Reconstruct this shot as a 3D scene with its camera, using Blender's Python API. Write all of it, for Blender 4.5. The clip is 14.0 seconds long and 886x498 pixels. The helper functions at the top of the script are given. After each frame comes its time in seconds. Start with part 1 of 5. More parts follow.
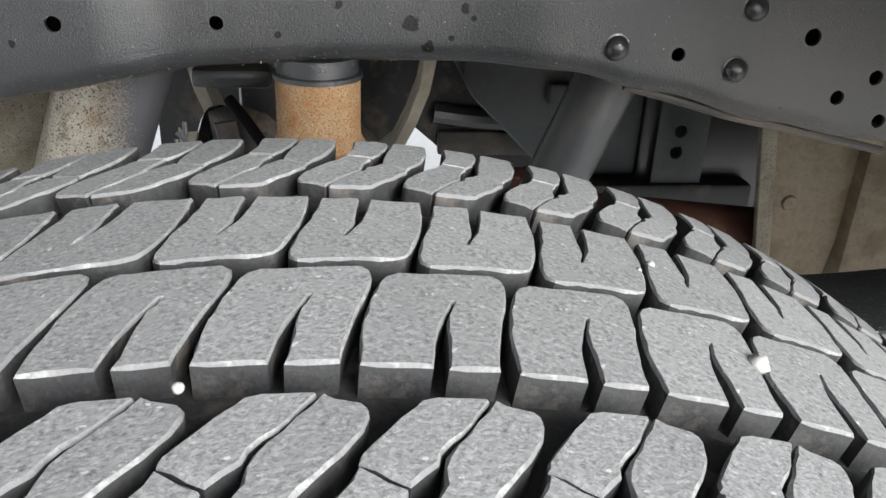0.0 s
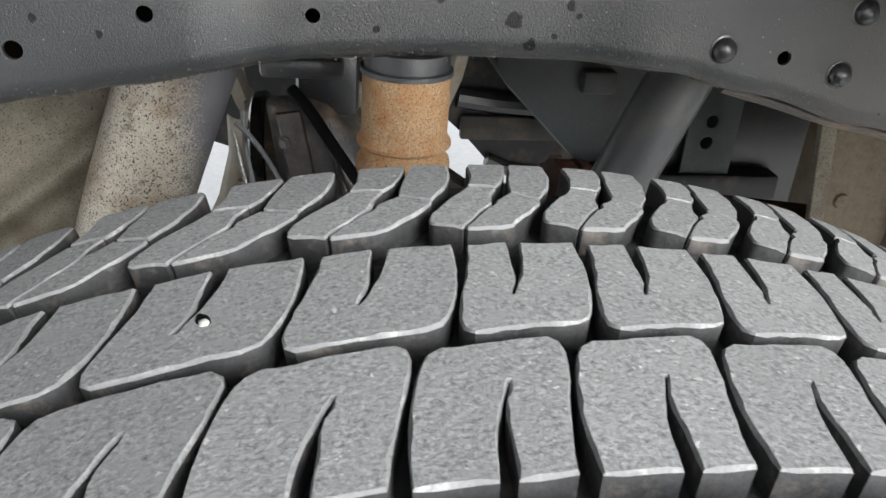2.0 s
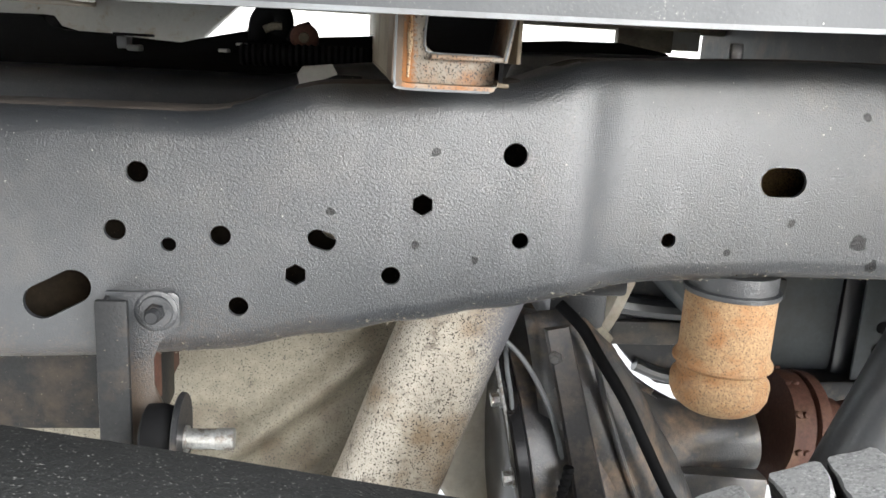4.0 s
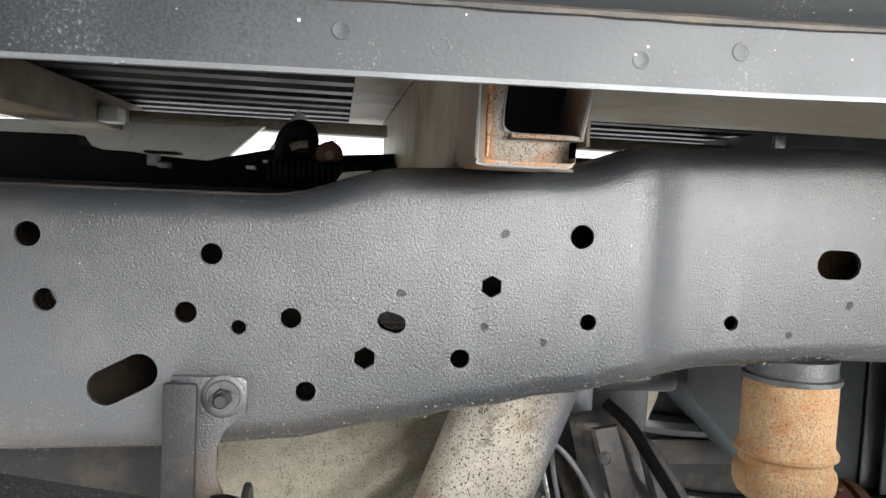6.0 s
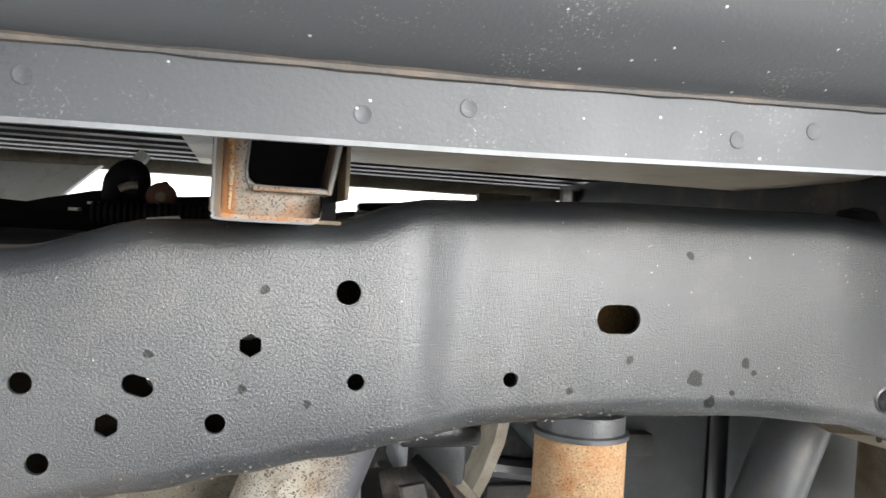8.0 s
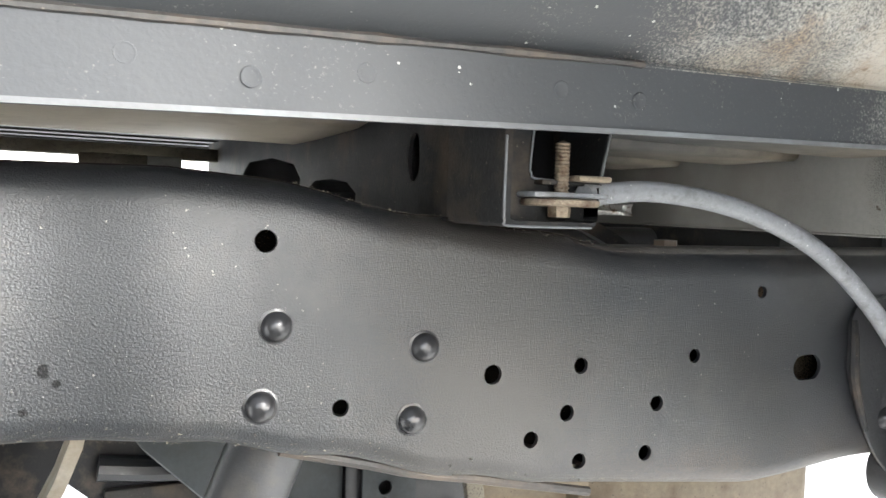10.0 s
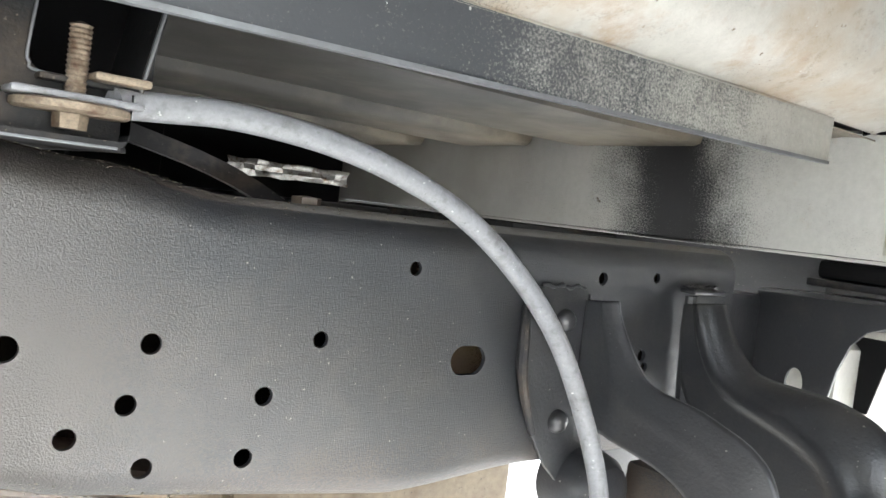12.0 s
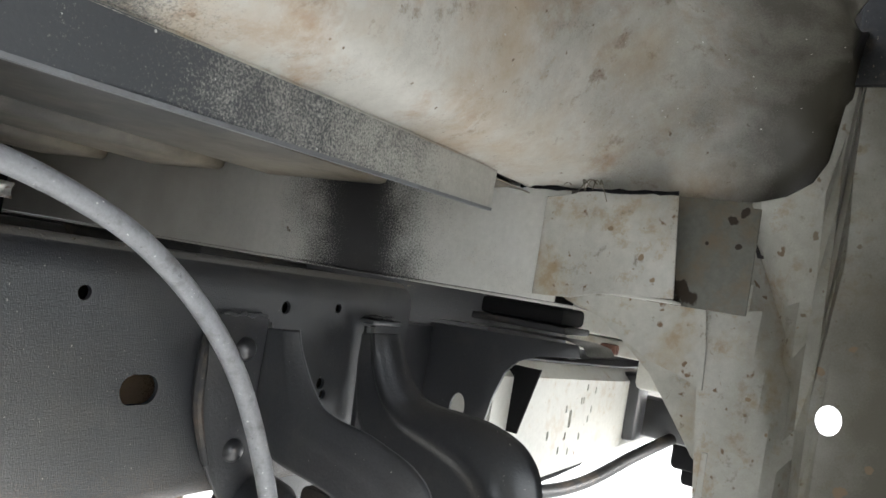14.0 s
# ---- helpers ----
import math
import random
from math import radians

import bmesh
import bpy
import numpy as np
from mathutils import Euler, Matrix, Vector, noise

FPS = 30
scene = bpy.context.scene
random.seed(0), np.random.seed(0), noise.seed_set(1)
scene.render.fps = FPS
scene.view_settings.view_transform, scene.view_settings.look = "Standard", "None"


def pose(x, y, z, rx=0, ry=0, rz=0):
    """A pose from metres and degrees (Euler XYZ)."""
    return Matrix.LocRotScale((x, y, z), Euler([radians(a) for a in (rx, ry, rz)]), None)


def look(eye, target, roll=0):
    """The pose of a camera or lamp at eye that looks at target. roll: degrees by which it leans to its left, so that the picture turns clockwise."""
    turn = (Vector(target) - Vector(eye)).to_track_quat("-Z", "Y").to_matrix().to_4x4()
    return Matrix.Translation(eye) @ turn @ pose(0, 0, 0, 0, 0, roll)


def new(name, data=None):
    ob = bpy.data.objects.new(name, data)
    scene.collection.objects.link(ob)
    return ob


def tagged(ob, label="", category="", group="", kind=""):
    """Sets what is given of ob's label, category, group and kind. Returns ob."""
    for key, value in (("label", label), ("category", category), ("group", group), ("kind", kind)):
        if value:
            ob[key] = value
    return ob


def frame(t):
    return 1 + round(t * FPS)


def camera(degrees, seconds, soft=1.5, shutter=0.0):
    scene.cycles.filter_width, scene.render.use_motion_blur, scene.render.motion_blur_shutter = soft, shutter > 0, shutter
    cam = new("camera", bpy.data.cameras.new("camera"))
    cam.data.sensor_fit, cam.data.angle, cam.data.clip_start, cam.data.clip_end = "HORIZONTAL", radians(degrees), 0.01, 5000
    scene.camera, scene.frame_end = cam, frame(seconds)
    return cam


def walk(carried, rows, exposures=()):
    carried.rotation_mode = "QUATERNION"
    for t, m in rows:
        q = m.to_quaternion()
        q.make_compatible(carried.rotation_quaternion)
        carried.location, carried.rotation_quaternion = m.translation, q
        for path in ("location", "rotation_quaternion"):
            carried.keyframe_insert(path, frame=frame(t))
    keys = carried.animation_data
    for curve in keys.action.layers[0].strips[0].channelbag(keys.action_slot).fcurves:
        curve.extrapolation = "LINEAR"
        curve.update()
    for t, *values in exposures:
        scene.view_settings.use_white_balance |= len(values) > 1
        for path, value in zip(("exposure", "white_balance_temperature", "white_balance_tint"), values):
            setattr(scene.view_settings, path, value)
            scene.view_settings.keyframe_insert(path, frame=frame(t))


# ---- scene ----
cam = camera(57.2, 14.0, shutter=0.1)


def aim(x, y, z, yaw, pitch, roll):
    """Eye in metres; yaw to the left from +y, pitch up, roll, in degrees."""
    a, p = radians(yaw), radians(pitch)
    d = Vector((-math.sin(a) * math.cos(p), math.cos(a) * math.cos(p), math.sin(p)))
    return look((x, y, z), Vector((x, y, z)) + d, roll)


# seconds, eye, yaw, pitch, roll
PATH = [
    (0, 0.0620, 0.1080, 0.1385, -6.81, -25.41, 2.38),
    (0.5, 0.0734, 0.1078, 0.1318, -5.98, -25.35, 2.29),
    (1, 0.0335, 0.1052, 0.1378, -5.88, -25.50, 2.47),
    (1.5, -0.0026, 0.1270, 0.1336, -9.09, -25.75, 3.92),
    (2, -0.0380, 0.1526, 0.1467, -9.31, -27.18, 4.26),
    (2.5, -0.1144, 0.2048, 0.1426, -8.32, -24.69, 3.53),
    (3, -0.2137, 0.2109, 0.1531, -9.56, -21.18, 4.42),
    (3.5, -0.2478, 0.2149, 0.1411, -7.80, -16.34, 3.62),
    (4, -0.2890, 0.2019, 0.1476, -6.74, -13.73, 3.34),
    (4.2, -0.2957, 0.1954, 0.1301, -6.01, -11.00, 3.14),
    (6.3, -0.3632, 0.2033, 0.0939, -8.48, -2.88, 2.81),
    (6.5, -0.3697, 0.2065, 0.0863, -9.27, -1.97, 2.64),
    (7, -0.3599, 0.2111, 0.0886, -9.73, -1.49, 2.39),
    (7.5, -0.3156, 0.2092, 0.0978, -12.05, -0.61, 2.40),
    (8, -0.2481, 0.2088, 0.1220, -13.96, -1.02, 3.26),
    (8.5, -0.1301, 0.2077, 0.1601, -16.87, -2.78, 3.61),
    (9, -0.0117, 0.2073, 0.1601, -17.44, -2.44, 2.61),
    (9.2, 0.0234, 0.2173, 0.1587, -19.43, -2.77, 2.40),
    (11.3, 0.3244, 0.2736, 0.1075, -31.44, -1.98, 3.58),
    (11.5, 0.3338, 0.2780, 0.1115, -33.50, -2.06, 4.56),
    (12, 0.3639, 0.2970, 0.1162, -38.12, -2.47, 6.96),
    (12.5, 0.3849, 0.3116, 0.1145, -46.25, -1.71, 7.59),
    (13, 0.3989, 0.3157, 0.1122, -51.93, -0.90, 7.65),
    (13.5, 0.3992, 0.3052, 0.1032, -56.34, 0.75, 8.68),
    (14, 0.3592, 0.2799, 0.1207, -58.78, 2.45, 9.64),
]
EXPOSURES = [(0, 0.82), (2, 0.88), (2.5, 1.2), (2.7, 1.42), (3, 1.72), (4, 1.9), (6.5, 1.75), (7.5, 1.8), (9, 2.1), (11.5, 2.85), (12, 2.9), (12.5, 2.65), (13.2, 2.22), (14, 2.12)]
walk(cam, [(t, aim(*row)) for t, *row in PATH], EXPOSURES)

# ---- light: overcast daylight ----
world = bpy.data.worlds.new("sky")
scene.world = world
world.use_nodes = True
wn = world.node_tree.nodes
sky = wn.new("ShaderNodeTexSky")
sky.sky_type = "NISHITA"
sky.sun_disc = False
sky.sun_elevation, sky.sun_rotation = radians(24), radians(161)
soften = wn.new("ShaderNodeMix")
soften.data_type = "RGBA"
soften.inputs["Factor"].default_value = 0.75
soften.inputs["B"].default_value = (4.5, 4.6, 4.8, 1)
world.node_tree.links.new(sky.outputs[0], soften.inputs["A"])
world.node_tree.links.new(soften.outputs["Result"], wn["Background"].inputs["Color"])
wn["Background"].inputs["Strength"].default_value = 0.2
sun = new("sun", bpy.data.lights.new("sun", "SUN"))
sun.data.energy, sun.data.angle, sun.data.color = 3.8, radians(40), (0.98, 0.99, 1.0)
sun.matrix_world = look((0.52, -0.78, 0.35), (0, 0, 0))

# ---- materials ----
def mat(name, base, rough=0.6, metal=0.0, grain=(0.0, 200.0), stain=None, stain_scale=8.0, stain_amount=0.5,
        bump=0.0, bump_scale=300.0, bump_deep=0.001, speck=None, speck_scale=250.0, speck_amount=0.1, coat=0.0, spec=0.5, vary=0.0, tints=None, spots=(), fleck=None, peel=0.0, smear=None):
    """Painted, cast or rubber surface: base colour, fine grain, large stains, specks and relief, in object space metres."""
    m = bpy.data.materials.new(name)
    m.use_nodes = True
    n, l = m.node_tree.nodes, m.node_tree.links
    b = n["Principled BSDF"]
    b.inputs["Roughness"].default_value = rough
    b.inputs["Metallic"].default_value = metal
    b.inputs["Specular IOR Level"].default_value = spec
    b.inputs["Coat Weight"].default_value = coat
    co = n.new("ShaderNodeTexCoord").outputs["Object"]

    def tex(scale, detail=4.0, roughness=0.6):
        t = n.new("ShaderNodeTexNoise")
        t.inputs["Scale"].default_value, t.inputs["Detail"].default_value = scale, detail
        t.inputs["Roughness"].default_value = roughness
        l.new(co, t.inputs["Vector"])
        return t.outputs["Fac"]

    def ramp(fac, lo, hi):
        r = n.new("ShaderNodeMapRange")
        r.inputs["From Min"].default_value, r.inputs["From Max"].default_value = lo, hi
        l.new(fac, r.inputs["Value"])
        return r.outputs["Result"]

    def mix(fac, a, c):
        x = n.new("ShaderNodeMix")
        x.data_type = "RGBA"
        l.new(fac, x.inputs["Factor"])
        for s, v in (("A", a), ("B", c)):
            if isinstance(v, tuple):
                x.inputs[s].default_value = (*v, 1)
            else:
                l.new(v, x.inputs[s])
        return x.outputs["Result"]

    dark = tuple(v * (1 - grain[0]) for v in base)
    light = tuple(min(1, v * (1 + grain[0])) for v in base)
    col = mix(ramp(tex(grain[1], 6.0, 0.7), 0.3, 0.7), dark, light)
    if stain:
        col = mix(ramp(tex(stain_scale, 8.0, 0.65), 0.62 - 0.3 * stain_amount, 0.8 - 0.3 * stain_amount), col, stain)
    if speck:
        edge = 0.72 - 0.3 * speck_amount
        col = mix(ramp(tex(speck_scale, 2.0, 0.5), edge, edge + 0.05), col, speck)
    for paint, scale, amount in smear or ():
        # wiped and splashed dirt with a ragged edge
        edge = 0.66 - 0.3 * amount
        col = mix(ramp(tex(scale, 9.0, 0.72), edge, edge + 0.16), col, paint)
    for paint, kind, lo, hi, *form in tints or ():
        # mist, dirt or painted light and shade, fading along an axis between lo and hi, or round lo as a patch, broken
        # into droplets
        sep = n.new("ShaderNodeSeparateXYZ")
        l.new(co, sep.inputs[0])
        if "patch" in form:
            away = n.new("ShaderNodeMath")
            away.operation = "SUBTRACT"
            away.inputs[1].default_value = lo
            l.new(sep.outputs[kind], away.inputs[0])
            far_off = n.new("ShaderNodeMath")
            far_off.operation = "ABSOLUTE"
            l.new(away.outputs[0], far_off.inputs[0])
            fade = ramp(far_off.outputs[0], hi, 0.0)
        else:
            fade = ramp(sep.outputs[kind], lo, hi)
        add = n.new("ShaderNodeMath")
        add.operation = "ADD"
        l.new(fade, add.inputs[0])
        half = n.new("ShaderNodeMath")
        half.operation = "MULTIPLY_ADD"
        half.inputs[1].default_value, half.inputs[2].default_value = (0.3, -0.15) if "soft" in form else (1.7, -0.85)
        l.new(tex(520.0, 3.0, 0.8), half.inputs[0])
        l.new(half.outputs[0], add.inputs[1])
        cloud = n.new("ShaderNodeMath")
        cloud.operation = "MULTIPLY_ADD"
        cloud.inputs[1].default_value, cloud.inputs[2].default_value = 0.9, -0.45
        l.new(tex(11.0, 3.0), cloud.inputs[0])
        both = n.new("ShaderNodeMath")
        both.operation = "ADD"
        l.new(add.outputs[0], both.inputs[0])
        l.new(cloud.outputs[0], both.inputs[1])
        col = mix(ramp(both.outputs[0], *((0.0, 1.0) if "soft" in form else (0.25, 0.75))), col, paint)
    if fleck:
        # chips and dried drops, a few millimetres across, far apart
        cells = n.new("ShaderNodeTexVoronoi")
        cells.inputs["Scale"].default_value = 150
        l.new(co, cells.inputs["Vector"])
        sel = n.new("ShaderNodeSeparateColor")
        l.new(cells.outputs["Color"], sel.inputs[0])
        size = n.new("ShaderNodeMath")
        size.operation = "MULTIPLY_ADD"
        size.inputs[1].default_value, size.inputs[2].default_value = 0.9, -0.74
        l.new(sel.outputs["Red"], size.inputs[0])
        near = n.new("ShaderNodeMath")
        near.operation = "LESS_THAN"
        l.new(cells.outputs["Distance"], near.inputs[0])
        l.new(size.outputs[0], near.inputs[1])
        col = mix(near.outputs[0], col, fleck)
    dull = None
    for sx, sy, sz, sr, paint in spots:
        # a single dried blot
        warp = n.new("ShaderNodeTexNoise")
        warp.inputs["Scale"].default_value = 90
        l.new(co, warp.inputs["Vector"])
        push = n.new("ShaderNodeVectorMath")
        push.operation = "MULTIPLY_ADD"
        push.inputs[1].default_value = (sr * 2.2,) * 3
        l.new(warp.outputs["Color"], push.inputs[0])
        l.new(co, push.inputs[2])
        dist = n.new("ShaderNodeVectorMath")
        dist.operation = "DISTANCE"
        dist.inputs[1].default_value = (sx + sr * 1.1, sy + sr * 1.1, sz + sr * 1.1)
        l.new(push.outputs[0], dist.inputs[0])
        here = ramp(dist.outputs["Value"], sr * 1.15, sr * 0.9)
        col = mix(here, col, paint)
        if dull is None:
            dull = here
        else:
            most = n.new("ShaderNodeMath")
            most.operation = "MAXIMUM"
            l.new(dull, most.inputs[0])
            l.new(here, most.inputs[1])
            dull = most.outputs[0]
    if dull is not None:
        less = n.new("ShaderNodeMapRange")
        less.inputs["To Min"].default_value, less.inputs["To Max"].default_value = spec, spec * 0.45
        l.new(dull, less.inputs["Value"])
        l.new(less.outputs["Result"], b.inputs["Specular IOR Level"])
    if vary:
        info = n.new("ShaderNodeObjectInfo").outputs["Random"]
        hs = n.new("ShaderNodeHueSaturation")
        l.new(ramp(info, 0, 1), hs.inputs["Value"])
        hs.inputs["Value"].default_value = 1
        mr = n.new("ShaderNodeMapRange")
        mr.inputs["To Min"].default_value, mr.inputs["To Max"].default_value = 1 - vary, 1 + vary
        l.new(info, mr.inputs["Value"])
        l.new(mr.outputs["Result"], hs.inputs["Value"])
        l.new(col, hs.inputs["Color"])
        col = hs.outputs["Color"]
    l.new(col, b.inputs["Base Color"])
    if bump:
        bp = n.new("ShaderNodeBump")
        bp.inputs["Strength"].default_value, bp.inputs["Distance"].default_value = bump, bump_deep
        if peel:
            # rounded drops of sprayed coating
            drops = n.new("ShaderNodeTexVoronoi")
            drops.feature = "SMOOTH_F1"
            drops.inputs["Scale"].default_value = peel
            wob = n.new("ShaderNodeVectorMath")
            wob.operation = "MULTIPLY_ADD"
            wob.inputs[1].default_value = (0.004, 0.004, 0.004)
            wn2 = n.new("ShaderNodeTexNoise")
            wn2.inputs["Scale"].default_value = 160
            l.new(co, wn2.inputs["Vector"])
            l.new(wn2.outputs["Color"], wob.inputs[0])
            l.new(co, wob.inputs[2])
            l.new(wob.outputs[0], drops.inputs["Vector"])
            blend = n.new("ShaderNodeMath")
            blend.operation = "SUBTRACT"
            l.new(tex(bump_scale, 2.0, 0.5), blend.inputs[0])
            l.new(drops.outputs["Distance"], blend.inputs[1])
            l.new(blend.outputs[0], bp.inputs["Height"])
        else:
            l.new(tex(bump_scale, 3.0, 0.6), bp.inputs["Height"])
        l.new(bp.outputs["Normal"], b.inputs["Normal"])
    rr = n.new("ShaderNodeMapRange")
    rr.inputs["To Min"].default_value, rr.inputs["To Max"].default_value = rough - 0.08, min(1, rough + 0.1)
    l.new(tex(25.0, 5.0), rr.inputs["Value"])
    l.new(rr.outputs["Result"], b.inputs["Roughness"])
    return m


BLOT = (0.006, 0.006, 0.0065)
SPOTS = [(0.110, 0.786, 0.019, 0.007, BLOT), (0.124, 0.786, -0.001, 0.006, BLOT), (0.153, 0.786, 0.032, 0.004, BLOT), (0.050, 0.786, 0.032, 0.004, BLOT),
         (0.183, 0.786, 0.044, 0.003, BLOT), (0.161, 0.786, 0.024, 0.0025, BLOT), (0.143, 0.786, 0.007, 0.0025, BLOT), (0.002, 0.786, 0.007, 0.003, BLOT),
         (0.098, 0.786, 0.116, 0.0035, BLOT), (-0.231, 0.768, 0.078, 0.003, BLOT), (-0.242, 0.768, 0.010, 0.003, BLOT), (-0.198, 0.768, 0.0, 0.003, BLOT),
         (-0.116, 0.770, 0.052, 0.003, BLOT), (-0.303, 0.768, 0.033, 0.003, BLOT)]
MIST = (0.065, 0.068, 0.072)
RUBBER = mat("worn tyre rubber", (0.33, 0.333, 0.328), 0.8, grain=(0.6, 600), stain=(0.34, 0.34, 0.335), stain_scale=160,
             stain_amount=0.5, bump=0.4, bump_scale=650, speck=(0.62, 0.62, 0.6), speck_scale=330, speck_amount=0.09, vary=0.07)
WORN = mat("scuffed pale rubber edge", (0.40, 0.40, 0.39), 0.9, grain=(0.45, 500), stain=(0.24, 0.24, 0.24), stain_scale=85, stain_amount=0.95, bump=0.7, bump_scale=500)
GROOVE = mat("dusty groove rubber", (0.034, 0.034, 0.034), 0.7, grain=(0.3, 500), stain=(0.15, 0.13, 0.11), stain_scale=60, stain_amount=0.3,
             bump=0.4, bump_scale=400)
FRAME = mat("orange-peel frame coating", (0.024, 0.026, 0.029), 0.37, spec=1.0, grain=(0.12, 300), stain=(0.045, 0.044, 0.043), stain_scale=12,
            stain_amount=0.35, bump=1.0, bump_scale=1500, bump_deep=0.0003, peel=800, speck=(0.30, 0.285, 0.26), speck_scale=340, speck_amount=-0.03, spots=SPOTS,
            tints=(((0.075, 0.055, 0.04), 2, -0.03, -0.14), ((0.042, 0.038, 0.034), 0, 0.45, 0.17, "patch")))
# base painted near black for inside shade; tan patches paint lit walls behind slots
INNER = mat("rusty inside of the rail, shade and lit patches painted in", (0.022, 0.016, 0.010), 0.9, spec=0.2, tints=(((0.20, 0.125, 0.055), 0, 0.045, 0.10, "patch"), ((0.42, 0.32, 0.22), 0, 0.835, 0.07, "patch")), grain=(0.3, 150), stain=(0.012, 0.009, 0.007), stain_scale=20, stain_amount=0.5)
BLACK = mat("black chassis paint", (0.026, 0.027, 0.030), 0.31, spec=0.9, grain=(0.2, 300), bump=0.55, bump_scale=380, bump_deep=0.0007,
            stain=(0.045, 0.044, 0.042), stain_scale=18, stain_amount=0.3, speck=(0.25, 0.24, 0.22), speck_scale=260, speck_amount=-0.05)
DARKSTEEL = mat("dark dusty steel", (0.013, 0.0135, 0.015), 0.46, grain=(0.2, 200), stain=(0.10, 0.075, 0.055), stain_scale=14, stain_amount=0.35, bump=0.3,
                bump_scale=400, speck=(0.16, 0.14, 0.12), speck_scale=300, speck_amount=0.0)
GRIMY = mat("grimy brown-black casting", (0.062, 0.058, 0.054), 0.42, grain=(0.25, 250), stain=(0.15, 0.115, 0.085), stain_scale=9, stain_amount=0.5, bump=0.35,
            bump_scale=350, speck=(0.2, 0.18, 0.15), speck_scale=320, speck_amount=0.0)
TANK = mat("blue-grey tank plastic", (0.055, 0.064, 0.068), 0.52, grain=(0.15, 120), stain=(0.04, 0.04, 0.038), stain_scale=6, stain_amount=0.4, bump=0.2, bump_scale=300)
GRIT = mat("gritty black spring paint", (0.018, 0.019, 0.019), 0.55, grain=(0.3, 300), bump=1.0, bump_scale=420, speck=(0.20, 0.20, 0.19), speck_scale=640,
           speck_amount=0.24)
RUST = mat("surface rust", (0.38, 0.185, 0.062), 0.85, grain=(0.4, 300), stain=(0.44, 0.33, 0.21), stain_scale=75, stain_amount=0.8,
           bump=0.8, bump_scale=380, speck=(0.075, 0.045, 0.03), speck_scale=1000, speck_amount=0.52, smear=(((0.15, 0.075, 0.04), 30, 0.3),))
REDRUST = mat("deep red rust", (0.10, 0.042, 0.028), 0.7, grain=(0.35, 250), stain=(0.16, 0.085, 0.05), stain_scale=20, stain_amount=0.3, bump=0.5, bump_scale=400)
TAN = mat("dusty light metal", (0.21, 0.188, 0.142), 0.6, grain=(0.18, 120), stain=(0.12, 0.095, 0.065), stain_scale=9, stain_amount=0.5,
          bump=0.3, bump_scale=500, speck=(0.045, 0.04, 0.03), speck_scale=620, speck_amount=0.42, smear=(((0.07, 0.06, 0.04), 20, 0.25),))
TAN_DARK = mat("brown dusty frame plate", (0.17, 0.135, 0.09), 0.6, grain=(0.2, 150), stain=(0.10, 0.07, 0.04), stain_scale=12, stain_amount=0.5,
               bump=0.3, bump_scale=450, speck=(0.04, 0.03, 0.02), speck_scale=350, speck_amount=0.15)
PIPE = mat("aluminised pipe, dusty and speckled", (0.46, 0.415, 0.345), 0.42, metal=0.3, grain=(0.15, 150), stain=(0.27, 0.20, 0.13), stain_scale=14, stain_amount=0.5,
           bump=0.25, bump_scale=500, speck=(0.05, 0.04, 0.03), speck_scale=560, speck_amount=0.5, tints=(((0.12, 0.12, 0.13), 0, -0.20, -0.13),), smear=(((0.07, 0.055, 0.04), 55, 0.34),))
SOIL = (0.23, 0.17, 0.11)
MUD = [(1.2, 0.36, 0.10, 0.0039, SOIL), (1.2, 0.335, 0.125, 0.0033, SOIL), (1.2, 0.40, 0.03, 0.0026, SOIL), (1.2, 0.31, 0.02, 0.0039, SOIL), (1.2, 0.385, 0.135, 0.0026, SOIL), (1.2, 0.33, -0.005, 0.0052, SOIL),
       (1.2, 0.42, 0.06, 0.0026, SOIL), (1.188, 0.468, 0.158, 0.0084, SOIL), (1.188, 0.452, 0.175, 0.0046, SOIL), (1.147, 0.53, 0.18, 0.0033, SOIL), (1.147, 0.565, 0.205, 0.0026, SOIL), (1.147, 0.515, 0.16, 0.0033, SOIL),
       (1.201, 0.50, 0.105, 0.0033, SOIL), (1.201, 0.52, 0.125, 0.0026, SOIL)]
PRIMER = mat("pale body primer", (0.50, 0.495, 0.455), 0.45, grain=(0.08, 120), stain=(0.40, 0.32, 0.22), stain_scale=16,
             stain_amount=0.12, bump=0.15, bump_scale=400, speck=(0.14, 0.09, 0.05), speck_scale=75, speck_amount=-0.03, smear=(((0.34, 0.26, 0.16), 30, 0.35),))
# mud spots, plus a soft fade along y that paints shade towards the outside
DIRTY_SHADED = mat("pale sheet metal with mud spots and painted shade", (0.44, 0.435, 0.395), 0.45, grain=(0.1, 90), stain=(0.37, 0.31, 0.22), stain_scale=15,
               stain_amount=0.35, bump=0.2, bump_scale=400, speck=(0.16, 0.10, 0.055), speck_scale=75, speck_amount=0.2, spots=MUD, tints=(((0.12, 0.11, 0.08), 1, 0.46, 0.30, "soft"),), smear=(((0.32, 0.245, 0.15), 30, 0.40), ((0.12, 0.09, 0.055), 46, 0.24)))
CLAY = (0.035, 0.026, 0.018)
CLODS = [(1.186, 0.500, 0.156, 0.010, CLAY), (1.186, 0.486, 0.148, 0.008, CLAY), (1.186, 0.511, 0.148, 0.006, CLAY), (1.186, 0.456, 0.230, 0.005, CLAY), (1.186, 0.447, 0.205, 0.0025, CLAY), (1.186, 0.478, 0.205, 0.002, CLAY), (1.186, 0.445, 0.240, 0.005, CLAY)]
